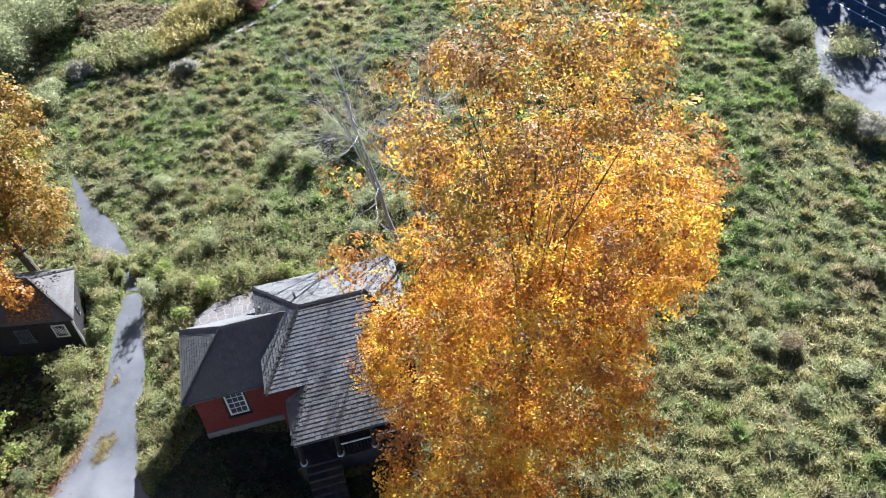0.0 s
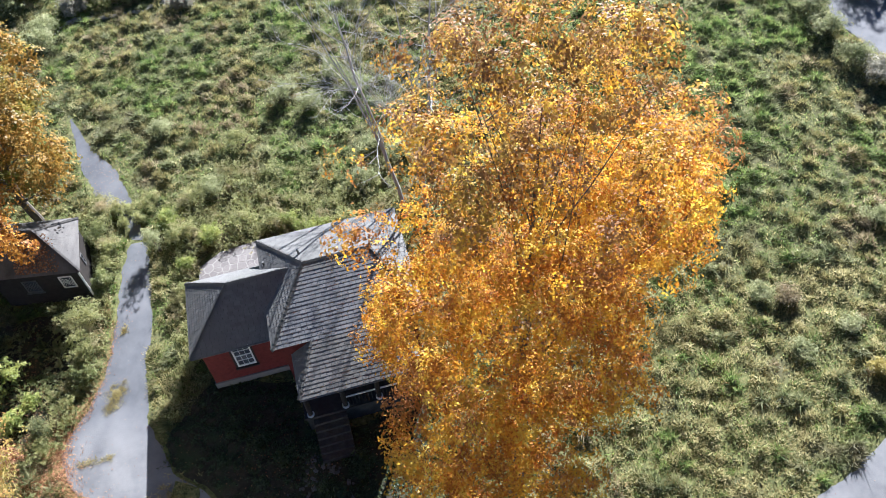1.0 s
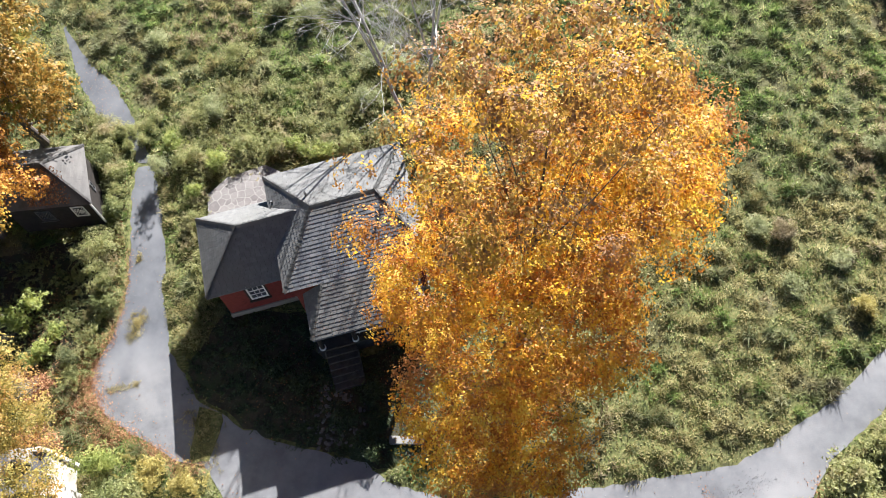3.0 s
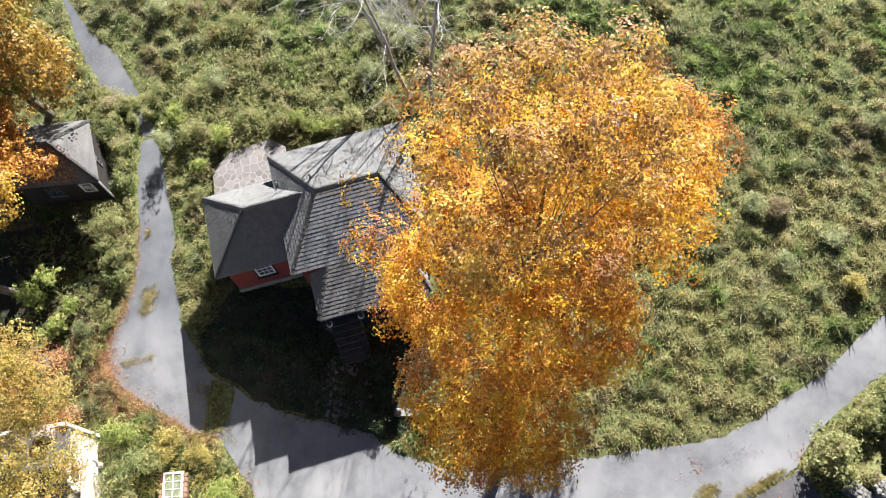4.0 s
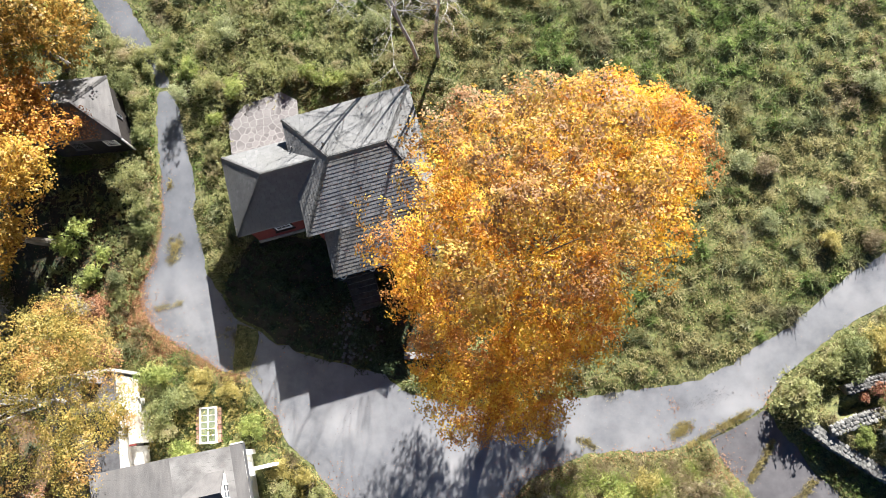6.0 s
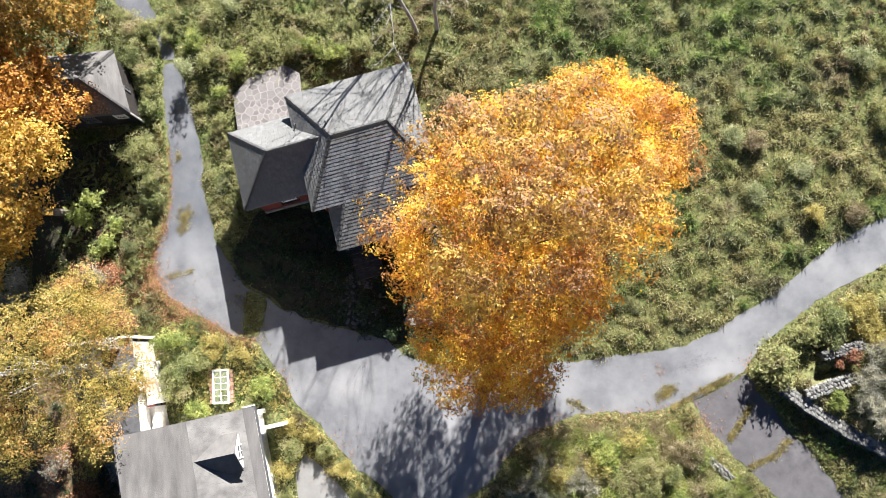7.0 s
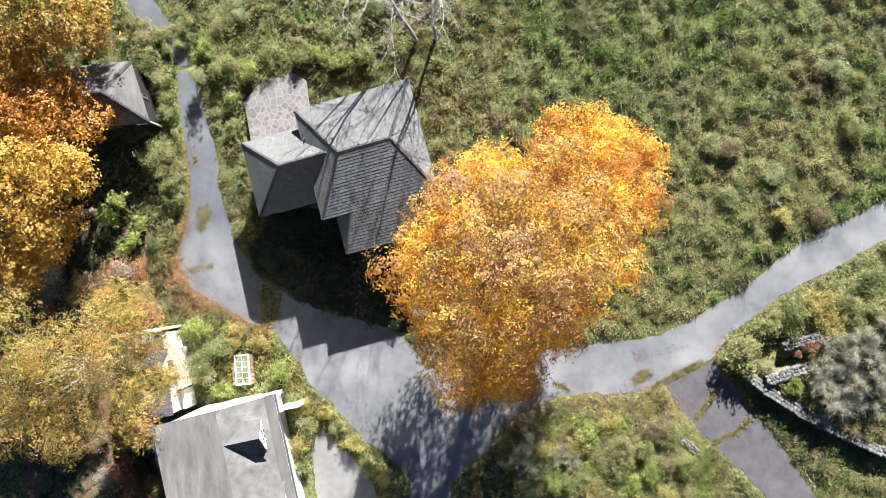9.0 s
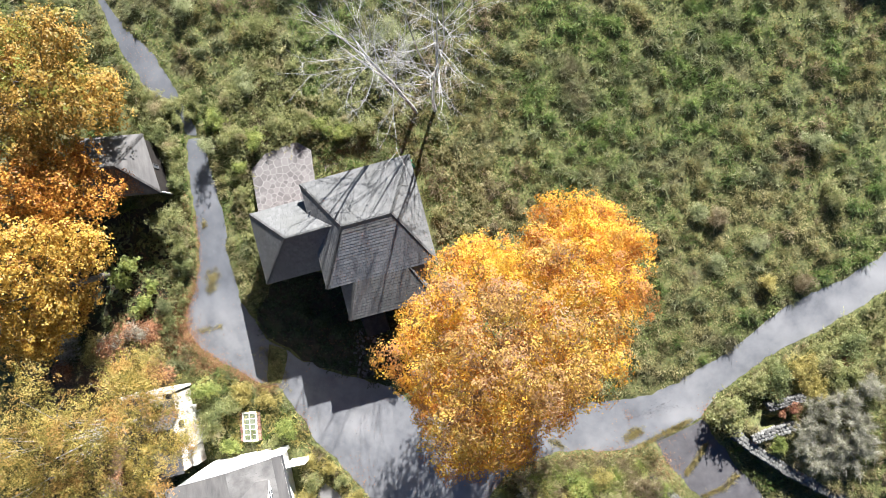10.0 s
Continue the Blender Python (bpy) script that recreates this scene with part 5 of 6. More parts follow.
for k, (x, y, rad, h) in enumerate([(5.9, -14.0, 0.8, 1.2), (6.1, -15.2, 0.8, 1.4), (5.6, -16.6, 0.8, 1.4), (5.4, -17.9, 0.8, 1.3), (7.4, -14.6, 0.6, 0.8), (8.2, -15.7, 0.6, 0.8), (9.2, -17.0, 0.65, 0.9), (10.3, -18.5, 0.8, 1.1), (11.2, -19.4, 0.7, 1.0)]):
    shrub(x, y, rad, h, WEED if k % 2 else YELLOW_SHRUB, 150 + k, "straggling yellow-green shrub on the strip beside the court", 0.06, int(1100 * rad), group="shrubs on the court's strip")
for k, (x, y, rad, h) in enumerate([(22.0, -18.6, 1.5, 1.5), (20.6, -19.6, 1.2, 1.3), (24.2, -18.9, 1.0, 1.1)]):
    twig_shrub(x, y, rad, h, 760 + k, "grey-brown twiggy shrub on the shaded end of the bank", int(2200 * rad), "twiggy shrubs on the bank")
shrub(25.5, -17.4, 1.2, 1.4, GREEN_LEAF, 775, "bright green fern-like shrub on the planted bank", 0.09, 1500)
shrub(16.4, -7.4, 0.9, 1.3, GREY_BLADE, 171, "grey-green bush between the porch and the maple", 0.05, 1200)
shrub(36.7, -12.9, 1.45, 1.7, WEED, 170, "dense rounded green bush at the road junction", 0.1, 2000)
for k, (x, y, rad, h) in enumerate([(39.0, -11.2, 1.1, 1.3), (40.6, -10.8, 1.3, 1.5), (42.2, -10.2, 1.2, 1.4), (43.9, -9.4, 1.1, 1.2), (45.5, -8.8, 1.2, 1.2), (42.6, -11.6, 1.1, 1.2), (44.8, -10.8, 1.2, 1.2)]):
    shrub(x, y, rad, h, (WEED, SHRUB_LEAF, YELLOW_SHRUB)[k % 3], 180 + k, "overgrown olive-green hedge shrub beside the road", 0.075, int(1500 * rad), group="hedge along the road")
for k, (x, y, rad, h) in enumerate([(41.3, -12.9, 0.55, 0.8), (40.5, -13.2, 0.3, 0.6), (45.2, -9.7, 0.7, 0.9)]):
    shrub(x, y, rad, h, RUST_LEAF, 200 + k, "small rust-red sumac between stone walls", 0.06, 330, group="red sumacs")
for k, (x, y, rad, h) in enumerate([(42.4, -14.4, 1.2, 1.3), (44.2, -13.0, 1.4, 1.6), (43.8, -15.6, 1.3, 1.5), (45.6, -14.6, 1.4, 1.6), (42.8, -12.7, 0.9, 1.1), (41.6, -15.6, 0.9, 0.8), (42.6, -16.7, 1.2, 1.1), (45.0, -16.4, 1.5, 1.5), (46.0, -12.0, 1.4, 1.4)]):
    twig_shrub(x, y, rad, h, 210 + k, "grey twiggy shrub nearly bare of leaves", int(2600 * rad), "grey shrubs on the terrace")
shrub(40.2, -15.4, 0.7, 0.4, GREEN_LEAF, 219, "bright green grassy clump in the corner of the terrace walls", 0.06, 1100)
shrub(40.6, -3.8, 0.75, 0.9, YELLOW_SHRUB, 220, "small yellow-leaved bush alone in the meadow", 0.055, 900)
for k, (x, y, rad, h, m_) in enumerate([(43.0, -3.9, 0.9, 0.6, STRAW_BLADE), (45.5, 2.0, 1.1, 1.0, WEED), (37.2, -2.2, 0.8, 0.6, WILLOW), (40.2, -1.1, 0.7, 0.6, WILLOW), (6.2, 18.5, 1.2, 1.3, WEED), (4.2, 14.7, 1.1, 1.2, WILLOW),
                                     (8.9, 23.1, 1.3, 1.3, WILLOW), (3.1, 13.9, 0.9, 1.1, WEED), (13.8, 22.8, 1.3, 1.3, WILLOW), (0.2, 20.6, 1.0, 1.0, WILLOW), (10.8, 21.5, 1.2, 1.2, WILLOW), (12.5, 24.5, 1.2, 1.2, WILLOW),
                                     (36.2, 1.5, 0.9, 0.7, WILLOW), (37.4, 1.0, 0.8, 0.6, STRAW_BLADE), (44.7, 5.8, 1.0, 0.9, WILLOW), (15.2, 17.0, 1.2, 1.3, WILLOW), (16.8, 15.6, 1.1, 1.1, WILLOW), (14.2, 14.0, 1.0, 1.0, WILLOW)]):
    shrub(x, y, rad, h, m_, 230 + k, "pale feathery bush standing in the meadow grass", 0.05, int(1500 * rad), group="meadow bushes")
for k, (x, y, rad, h, m_) in enumerate([(52.9, 27.2, 2.0, 1.8, WEED), (50.6, 29.8, 1.6, 1.6, GREY_BLADE), (50.2, 33.2, 1.7, 1.6, WEED), (48.6, 25.6, 1.4, 1.5, GREY_BLADE), (48.0, 22.6, 1.4, 1.5, GREY_BLADE), (48.9, 19.6, 1.3, 1.5, GREY_BLADE),
                                     (49.9, 17.4, 1.3, 1.4, GREY_SHRUB), (51.5, 16.2, 1.3, 1.4, GREY_SHRUB), (47.0, 29.0, 1.2, 1.2, GREY_BLADE), (53.4, 15.4, 1.3, 1.3, GREY_SHRUB)]):
    shrub(x, y, rad, h, m_, 260 + k, "tall grassy bush at the parking area's edge", 0.07, int(1300 * rad), group="bushes by the parking area")
for k, (x, y, rad, h, m_) in enumerate([(-14, 44, 4.2, 5.0, WILLOW), (-15.5, 38.5, 3.6, 4.5, WILLOW), (-10.8, 33.2, 1.8, 1.6, WILLOW), (-11.5, 47.5, 4.0, 5.0, WILLOW), (-18.5, 42, 4.0, 5.5, WILLOW), (2.4, 43.6, 1.8, 2.2, YELLOW_SHRUB),
                                     (5.2, 44.0, 1.5, 1.8, RUST_LEAF), (-8.6, 36.4, 1.3, 1.3, GREY_SHRUB), (0.4, 35.2, 1.0, 0.9, GREY_SHRUB), (0.2, 42.8, 1.6, 2.0, YELLOW_SHRUB)]):
    shrub(x, y, rad, h, m_, 280 + k, "large grey-green thicket beyond the stone edging", 0.11 if rad > 3 else 0.08, int(1500 * rad), group="thickets beyond the meadow")
for k in range(64):
    rr = random.Random(300 + k)
    x, y = 26.5 + rr.uniform(-6.2, 6.2), -20.4 + rr.uniform(-4.4, 4.0)
    if not inside(np.array([x]), np.array([y]), BANK)[0]:
        continue
    m_ = (WEED, YELLOW_SHRUB, GREEN_LEAF, STRAW_BLADE, PALE_GRASS, WEED)[k % 6]
    shrub(x, y, rr.uniform(0.55, 1.25), rr.uniform(0.7, 1.8), m_, 400 + k, "tangled low shrub on the planted bank", 0.055, 900, group="shrubs on the bank")
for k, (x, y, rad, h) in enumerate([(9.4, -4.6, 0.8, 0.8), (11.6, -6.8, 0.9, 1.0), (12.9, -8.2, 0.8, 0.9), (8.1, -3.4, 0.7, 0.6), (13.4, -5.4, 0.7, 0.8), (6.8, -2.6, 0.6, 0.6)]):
    shrub(x, y, rad, h, SHADE_LEAF, 340 + k, "low dark green shrub with the cottage's shade in its colour", 0.06, int(1000 * rad), group="front garden shrubs")
for k, (x, y, rad, h) in enumerate([(9.6, 10.6, 0.8, 1.0), (8.4, 11.3, 1.0, 1.3), (11.2, 10.2, 0.8, 1.0), (12.9, 10.4, 0.8, 1.0), (4.6, 10.3, 0.9, 1.3), (2.8, 10.8, 0.9, 1.2), (1.9, 12.2, 0.9, 1.3), (6.4, 11.2, 0.9, 1.2), (3.2, 8.4, 0.6, 1.0), (3.0, 6.4, 0.6, 0.9)]):
    shrub(x, y, rad, h, WEED if k % 2 else GREEN_LEAF, 350 + k, "yellow-green weedy shrub behind the cottage", 0.065, int(1300 * rad), group="shrubs behind the cottage")

# ---------------------------------------------------------------- grass, weeds and litter
def blades(px, py, r, per, height, spread, width, lean=0.5):
    """Leaning grass blades, in tufts at the given places."""
    n = len(px) * per
    sx, sy = r.normal(size=n), r.normal(size=n)
    bx, by = np.repeat(px, per) + sx * np.repeat(spread, per) * 0.5, np.repeat(py, per) + sy * np.repeat(spread, per) * 0.5
    h = np.repeat(height, per) * (0.5 + 0.7 * r.random(n))
    ang = r.random(n) * math.tau
    lx = sx * np.repeat(spread, per) * 0.35 + np.cos(ang) * h * lean * r.random(n)
    ly = sy * np.repeat(spread, per) * 0.35 + np.sin(ang) * h * lean * r.random(n)
    z = ground_z(bx, by) - 0.02
    w = width * (0.6 + 0.8 * r.random(n))
    a2 = r.random(n) * math.tau
    wx, wy = np.cos(a2) * w, np.sin(a2) * w
    v = np.stack([np.stack([bx - wx, by - wy, z], -1), np.stack([bx + wx, by + wy, z], -1), np.stack([bx + lx, by + ly, z + h], -1)], 1)
    return v.reshape(-1, 3), np.arange(n * 3)


def open_ground(px, py, extra=()):
    keep = np.ones(len(px), bool)
    for poly in CLEAR + list(extra):
        keep &= ~inside(px, py, poly)
    return keep


def patches(x, y, scale, seed):
    """A slow, smooth variation between 0 and 1 over the meadow."""
    r = np.random.default_rng(seed)
    s = np.zeros_like(x)
    for k in range(5):
        a, ph, q = r.uniform(0, math.tau), r.uniform(0, math.tau), scale * r.uniform(0.6, 1.8)
        s += np.sin((x * math.cos(a) + y * math.sin(a)) / q * math.tau + ph)
    return 0.5 + s / 8


def seen(x, y):
    """The stretch of the plan that the walk passes over."""
    return (x > -14.5 - np.maximum(0, y - 25) * 0.3) & (x < 49 + np.maximum(0, y - 5) * 0.45) & (y > -25) & (y < 49 - x * 0.223)


r = np.random.default_rng(31)
keep = open_ground(TX, TY, (GARDEN, SHADE, GROVE)) & seen(TX, TY)
for dx, dy in ((0.4, 0), (-0.4, 0), (0, 0.4), (0, -0.4)):
    keep &= open_ground(TX + dx, TY + dy)
tx, ty, tr, th = TX[keep], TY[keep], TR[keep], TH[keep]
kind = patches(tx, ty, 12, 1) * 0.42 + patches(tx, ty, 3.4, 6) * 0.34 + 0.26 * r.random(len(tx)) - 0.02 + np.where(tx > 26, -0.06, 0.06) + np.where((ty < 1) & (tx > 22), 0.09, 0)
kind += 0.22 * np.exp(-((tx - 20) / 3.6) ** 2 - ((ty - 5) / 7) ** 2) + 0.16 * np.clip((tx - 37) / 6, 0, 1) * (ty < 22) + np.where(ty < -15, 0.2, 0)
verge = ~open_ground(tx + 0.6, ty - 1.3) & (tx > 35) & (ty < 6)
kind[verge] -= 0.5


def tufts(x, y, rad, hgt, r, density, width, loose=0.5):
    """Tussocks of fine upright blades that splay a little from their middle and sway together."""
    n = np.maximum(16, (density * rad).astype(int))
    c = np.repeat(np.arange(len(x)), n)
    k = len(c)
    sway = patches(x, y, 7, 8) * 9.0
    ox, oy = r.normal(size=k) * 0.42, r.normal(size=k) * 0.42
    bx, by = x[c] + ox * rad[c], y[c] + oy * rad[c]
    z = ground_z(bx, by) - 0.02
    h = hgt[c] * (0.5 + 0.7 * r.random(k)) * np.exp(-0.8 * (ox * ox + oy * oy))
    tx_ = bx + h * (0.9 * ox + 0.4 * np.cos(sway)[c] + loose * r.normal(size=k))
    ty_ = by + h * (0.9 * oy + 0.4 * np.sin(sway)[c] + loose * r.normal(size=k))
    w = width * (0.6 + 0.8 * r.random(k))
    a2 = r.random(k) * math.tau
    wx, wy = np.cos(a2) * w, np.sin(a2) * w
    v = np.stack([np.stack([bx - wx, by - wy, z], -1), np.stack([bx + wx, by + wy, z], -1), np.stack([tx_, ty_, z + h], -1)], 1)
    return v.reshape(-1, 3)


bleached = (((ty < 4 - 0.1 * np.abs(tx - 30)) & (tx > 21) & (tx < 46)) | ((tx > 1) & (tx < 4.6) & (ty > -1) & (ty < 12))) & ~verge & (r.random(len(tx)) < 0.72)
v = tufts(tx[bleached], ty[bleached], tr[bleached] * 2.1, th[bleached] * 0.36 + 0.15, r, 220, 0.028)
tagged(soup("bleached_grass", v, np.arange(len(v)), 3, PALE_GRASS), "sun-bleached pale grass beside the drives", "grass", kind="stuff")
kind[bleached] = 99
for name, lo, hi, mat_, label in (("fresh_herbage", -9, 0.43, GREEN_BLADE, "fresh green herbage in low tussocks"), ("grey_herbage", 0.43, 0.56, GREY_BLADE, "grey-green seeding tussocks"),
                                  ("mixed_herbage", 0.56, 0.71, BLADE, "fading olive-brown herbage tussocks"), ("straw_tussocks", 0.71, 50, STRAW_BLADE, "dry brown tussock grass")):
    s = (kind >= lo) & (kind < hi)
    leafy = hi < 0.6
    v = tufts(tx[s], ty[s], tr[s] * 1.4, th[s] * (0.8 if leafy else 0.75) + (0.13 if leafy else 0.15), r, 168, 0.036 if leafy else 0.03, 0.9 if leafy else 0.6)
    tagged(soup(name, v, np.arange(len(v)), 3, mat_), label, "grass", kind="stuff")
n = 400000
px, py = r.uniform(-21, 60, n), r.uniform(-27, 56, n)
keep = open_ground(px, py, (GARDEN, SHADE, GROVE)) & seen(px, py)
for dx, dy in ((0.1, 0), (-0.1, 0), (0, 0.1), (0, -0.1)):
    keep &= open_ground(px + dx, py + dy)
px, py = px[keep], py[keep]
pt = 0.6 * patches(px, py, 9, 2) + 0.4 * patches(px, py, 3.0, 7) + 0.26 * r.normal(size=len(px)) + np.where((py < 3) & (px > 22), 0.25, 0) + np.where(py < -15, 0.15, 0)
for name, s, mat_, label in (("meadow_grass", pt < 0.6, GREEN_BLADE, "short green meadow grass"), ("dry_grass", (pt >= 0.6) & (pt < 0.8), BLADE, "short mixed dry and green grass"),
                             ("pale_grass", pt >= 0.8, PALE_GRASS, "short sun-bleached meadow grass")):
    v, f = blades(px[s], py[s], r, 1, 0.1 + 0.16 * r.random(s.sum()), np.full(s.sum(), 0.1), 0.04, 1.4)
    tagged(soup(name, v, f, 3, mat_), label, "grass", kind="stuff")


gx_, gy_ = r.uniform(20, 36, 900), r.uniform(-26, -15, 900)
s = inside(gx_, gy_, BANK) & (r.random(900) < 0.3)
for name, k, mat_, label in (("drooping_grass", 0, GREEN_LEAF, "long drooping yellow-green grass on the bank"), ("dead_grass", 1, STRAW_BLADE, "long dead tan grass hanging over the bank's edge")):
    q = np.flatnonzero(s)[k::2]
    v = tufts(gx_[q], gy_[q], np.full(len(q), 0.55), r.uniform(0.5, 1.0, len(q)), r, 420, 0.024, 0.7)
    tagged(soup(name, v, np.arange(len(v)), 3, mat_), label, "grass", kind="stuff")


def weeds(name, area, density, height, mat_, label, seed, extra=(), leaf=0.05):
    """Upright leafy weeds in an outline."""
    r = np.random.default_rng(seed)
    a = np.array(area)
    x0, y0, x1, y1 = a[:, 0].min(), a[:, 1].min(), a[:, 0].max(), a[:, 1].max()
    n = int((x1 - x0) * (y1 - y0) * density)
    px, py = r.uniform(x0, x1, n), r.uniform(y0, y1, n)
    k = inside(px, py, area) & open_ground(px, py, extra)
    px, py = px[k], py[k]
    n, stems, lv = len(px), 8, 12
    h = height * r.uniform(0.5, 1.15, n)
    sx, sy = r.normal(size=(n, stems)) * 0.16, r.normal(size=(n, stems)) * 0.16
    hh = h[:, None] * r.uniform(0.6, 1.05, (n, stems))
    t = np.linspace(0.2, 1, lv)
    X_ = px[:, None, None] + sx[..., None] * (0.5 + 1.6 * t) + r.normal(size=(n, stems, lv)) * 0.04
    Y_ = py[:, None, None] + sy[..., None] * (0.5 + 1.6 * t) + r.normal(size=(n, stems, lv)) * 0.04
    Z_ = ground_z(px, py)[:, None, None] + hh[..., None] * t
    p = np.stack([X_, Y_, Z_], -1).reshape(-1, 3)
    out = np.stack([np.repeat(sx, lv).reshape(n, stems, lv), np.repeat(sy, lv).reshape(n, stems, lv), np.full((n, stems, lv), 0.22)], -1).reshape(-1, 3)
    v = leaf_quads(p, leaf * 1.2, r, facing=out / np.linalg.norm(out, axis=1)[:, None] + np.array([0, 0, 0.6]), jitter=0.5, slim=0.6)
    v = v.reshape(-1, 4, 3)[:, :3].reshape(-1, 3)
    return tagged(soup(name, v, np.arange(len(v)), 3, mat_), label, "weeds", kind="stuff")


weeds("tall_weeds", [(3.4, -1.4), (4.5, 0), (4.2, 9), (8, 10), (16, 9.5), (17, 15), (6, 17), (0.6, 14), (2.2, 9), (2.9, 3)], 3.2, 0.85, WEED, "tall yellow-green weeds round the cottage", 51, (BACK_BED,), leaf=0.06)
weeds("verge_weeds", [(-4.5, -4), (-2.4, -2.5), (-1.4, 3), (-1.2, 11), (-2.5, 15), (-5, 14), (-2.5, 12), (-2, 7), (-4, 4)], 3.0, 0.7, WEED, "weeds and seedlings along the drive", 52, leaf=0.06)
weeds("bank_weeds", [(20.5, -17), (24, -15.4), (31, -15.6), (33, -18.5), (36, -22.5), (34, -27), (18, -27), (18, -20)], 2.2, 0.4, PALE_GRASS, "dense yellow-brown weeds on the planted bank", 53, leaf=0.06)
weeds("court_weeds", [(-2, -6.5), (2, -7.5), (4.4, -8.6), (6.2, -13), (11.5, -19), (11.6, -24), (10.7, -24), (5.5, -15), (4.9, -12.6), (-2, -12.8)], 2.6, 0.5, YELLOW_SHRUB, "yellowing weeds beside the court", 54)
weeds("road_weeds", [(36, -11.9), (47, -6.2), (60, 0), (60, -6), (50, -9), (41, -12.4)], 3.0, 0.8, WEED, "rank green growth along the road", 55, leaf=0.06)
weeds("garden_weeds", [(17.2, 0), (22, 2), (23, 10), (17.6, 9)], 2.6, 0.5, PALE_GRASS, "dry brown weeds at the cottage's side", 56)
weeds("reeds", [(-1.6, 37.2), (0.8, 38.9), (3.4, 41.4), (7, 46), (3, 48), (-0.6, 45.6), (-2.6, 41), (-2.6, 38.6)], 6.0, 1.7, YELLOW_SHRUB, "tall yellow-ochre reeds beyond the stone edging", 57, leaf=0.11)
weeds("green_reeds", [(-9.4, 36.4), (-4, 36.2), (-1.8, 37.4), (-2.4, 40.6), (-6.5, 41.2), (-9.2, 39.5)], 6.0, 1.5, WEED, "yellow-green reeds behind the low stone edging", 77, leaf=0.1)
weeds("flattened_reeds", [(-11.3, 47.7), (-2.6, 46.2), (-2.6, 41.4), (-6.5, 41.6), (-9.4, 42.6)], 5.0, 0.4, STRAW_BLADE, "flattened grey-brown dead reeds", 78, leaf=0.12)
weeds("shade_weeds", [(-9, -5), (-3.2, -5), (-3.2, 3), (-4, 5.5), (-9, 5)], 2.2, 0.4, SHRUB_LEAF, "sparse dark weeds in the deep shade by the shed", 58, leaf=0.07)
weeds("garden_ivy", GARDEN, 3.0, 0.16, SHADE_LEAF, "low dark leaves on the garden bed, shade put into their colour", 66, leaf=0.06)
weeds("grove_weeds", GROVE, 0.8, 0.4, SHADE_LEAF, "thin dark undergrowth below the trees", 67, leaf=0.07)
weeds("side_weeds", [(36.6, -15.4), (38.6, -18.2), (42, -23), (46, -27), (48, -22), (44, -20.4), (41, -18), (39, -16.6), (37.2, -14.7)], 2.5, 0.4, GREEN_BLADE, "green grass and weeds below the stone wall", 59)


def scatter(name, spots, leaf, mat_, label, seed, lift=0.05, category="leaf litter"):
    """Flat leaves strewn over spots (x, y, rx, ry, count)."""
    r = np.random.default_rng(seed)
    p = np.concatenate([np.c_[x + r.normal(size=c) * rx, y + r.normal(size=c) * ry] for x, y, rx, ry, c in spots])
    z = np.maximum(ground_z(p[:, 0], p[:, 1]), SLOPE * p[:, 1] + 0.04) + lift * r.random(len(p)) + 0.012
    n = len(p)
    ang, s = r.random(n) * math.tau, leaf * r.uniform(0.6, 1.4, n)
    a = np.stack([np.cos(ang) * s, np.sin(ang) * s, r.normal(size=n) * s * 0.25], -1)
    b = np.stack([-np.sin(ang) * s * 0.7, np.cos(ang) * s * 0.7, r.normal(size=n) * s * 0.25], -1)
    c = np.c_[p, z]
    v = np.stack([c - a, c + b, c + a, c - b], 1).reshape(-1, 3)
    return tagged(soup(name, v, np.arange(len(v)), 4, mat_), label, category, kind="stuff")


scatter("leaf_litter", [(-1.45, 6, 0.2, 3.0, 500), (-1.6, 1.0, 0.25, 1.2, 300), (-2.7, -2.0, 0.35, 0.8, 1400), (-3.2, -4.2, 0.9, 0.8, 3200), (-1.4, -6.0, 0.8, 0.45, 1300), (-4.4, -3.0, 1.0, 0.8, 1500), (0.9, -7.2, 0.7, 0.4, 400), (3.0, -8.4, 0.6, 0.3, 200),
                        (29.3, -12.6, 1.0, 0.9, 30), (29.9, -12.7, 0.15, 0.3, 40), (32, -14.3, 1.3, 0.5, 30), (30.5, -14.8, 1.6, 0.35, 60), (26.5, -15.3, 2.0, 0.3, 600), (22.5, -15.9, 1.2, 0.4, 600), (20.5, -17.0, 0.8, 0.5, 400), (30.6, -16.2, 1.0, 0.5, 500), (32.2, -17.4, 0.6, 0.9, 400), (12, 8.6, 2.4, 0.35, 200), (18.6, 3, 0.35, 2.6, 500), (32.0, -16.7, 0.4, 0.8, 200),
                        (35.4, -12.7, 0.35, 0.4, 90), (5.6, -11.5, 0.4, 1.0, 250), (9, -16, 0.8, 1.0, 250), (-8, -12, 3, 5, 4000), (-6, 1, 2, 2.5, 900), (-4.6, 0.6, 0.9, 1.6, 1100), (-7, -16, 2.5, 4, 3000), (10, -4.5, 3, 1.6, 500)], 0.034, LITTER, "brown and orange fallen leaves along the kerbless edges", 61)
scatter("road_leaves", [(0.2, 3, 0.9, 5, 40), (8, -12, 3, 3, 50), (20, -13.5, 5, 1.2, 60), (36, -9.8, 5, 1.6, 50), (37, -19, 1.6, 2.5, 25), (1, -4.5, 1.5, 1.2, 50), (-3.4, 17.6, 1.2, 1.9, 500), (-0.6, 7, 0.5, 3, 120)], 0.021, LITTER, "scattered fallen leaves on the asphalt", 62, 0.01)
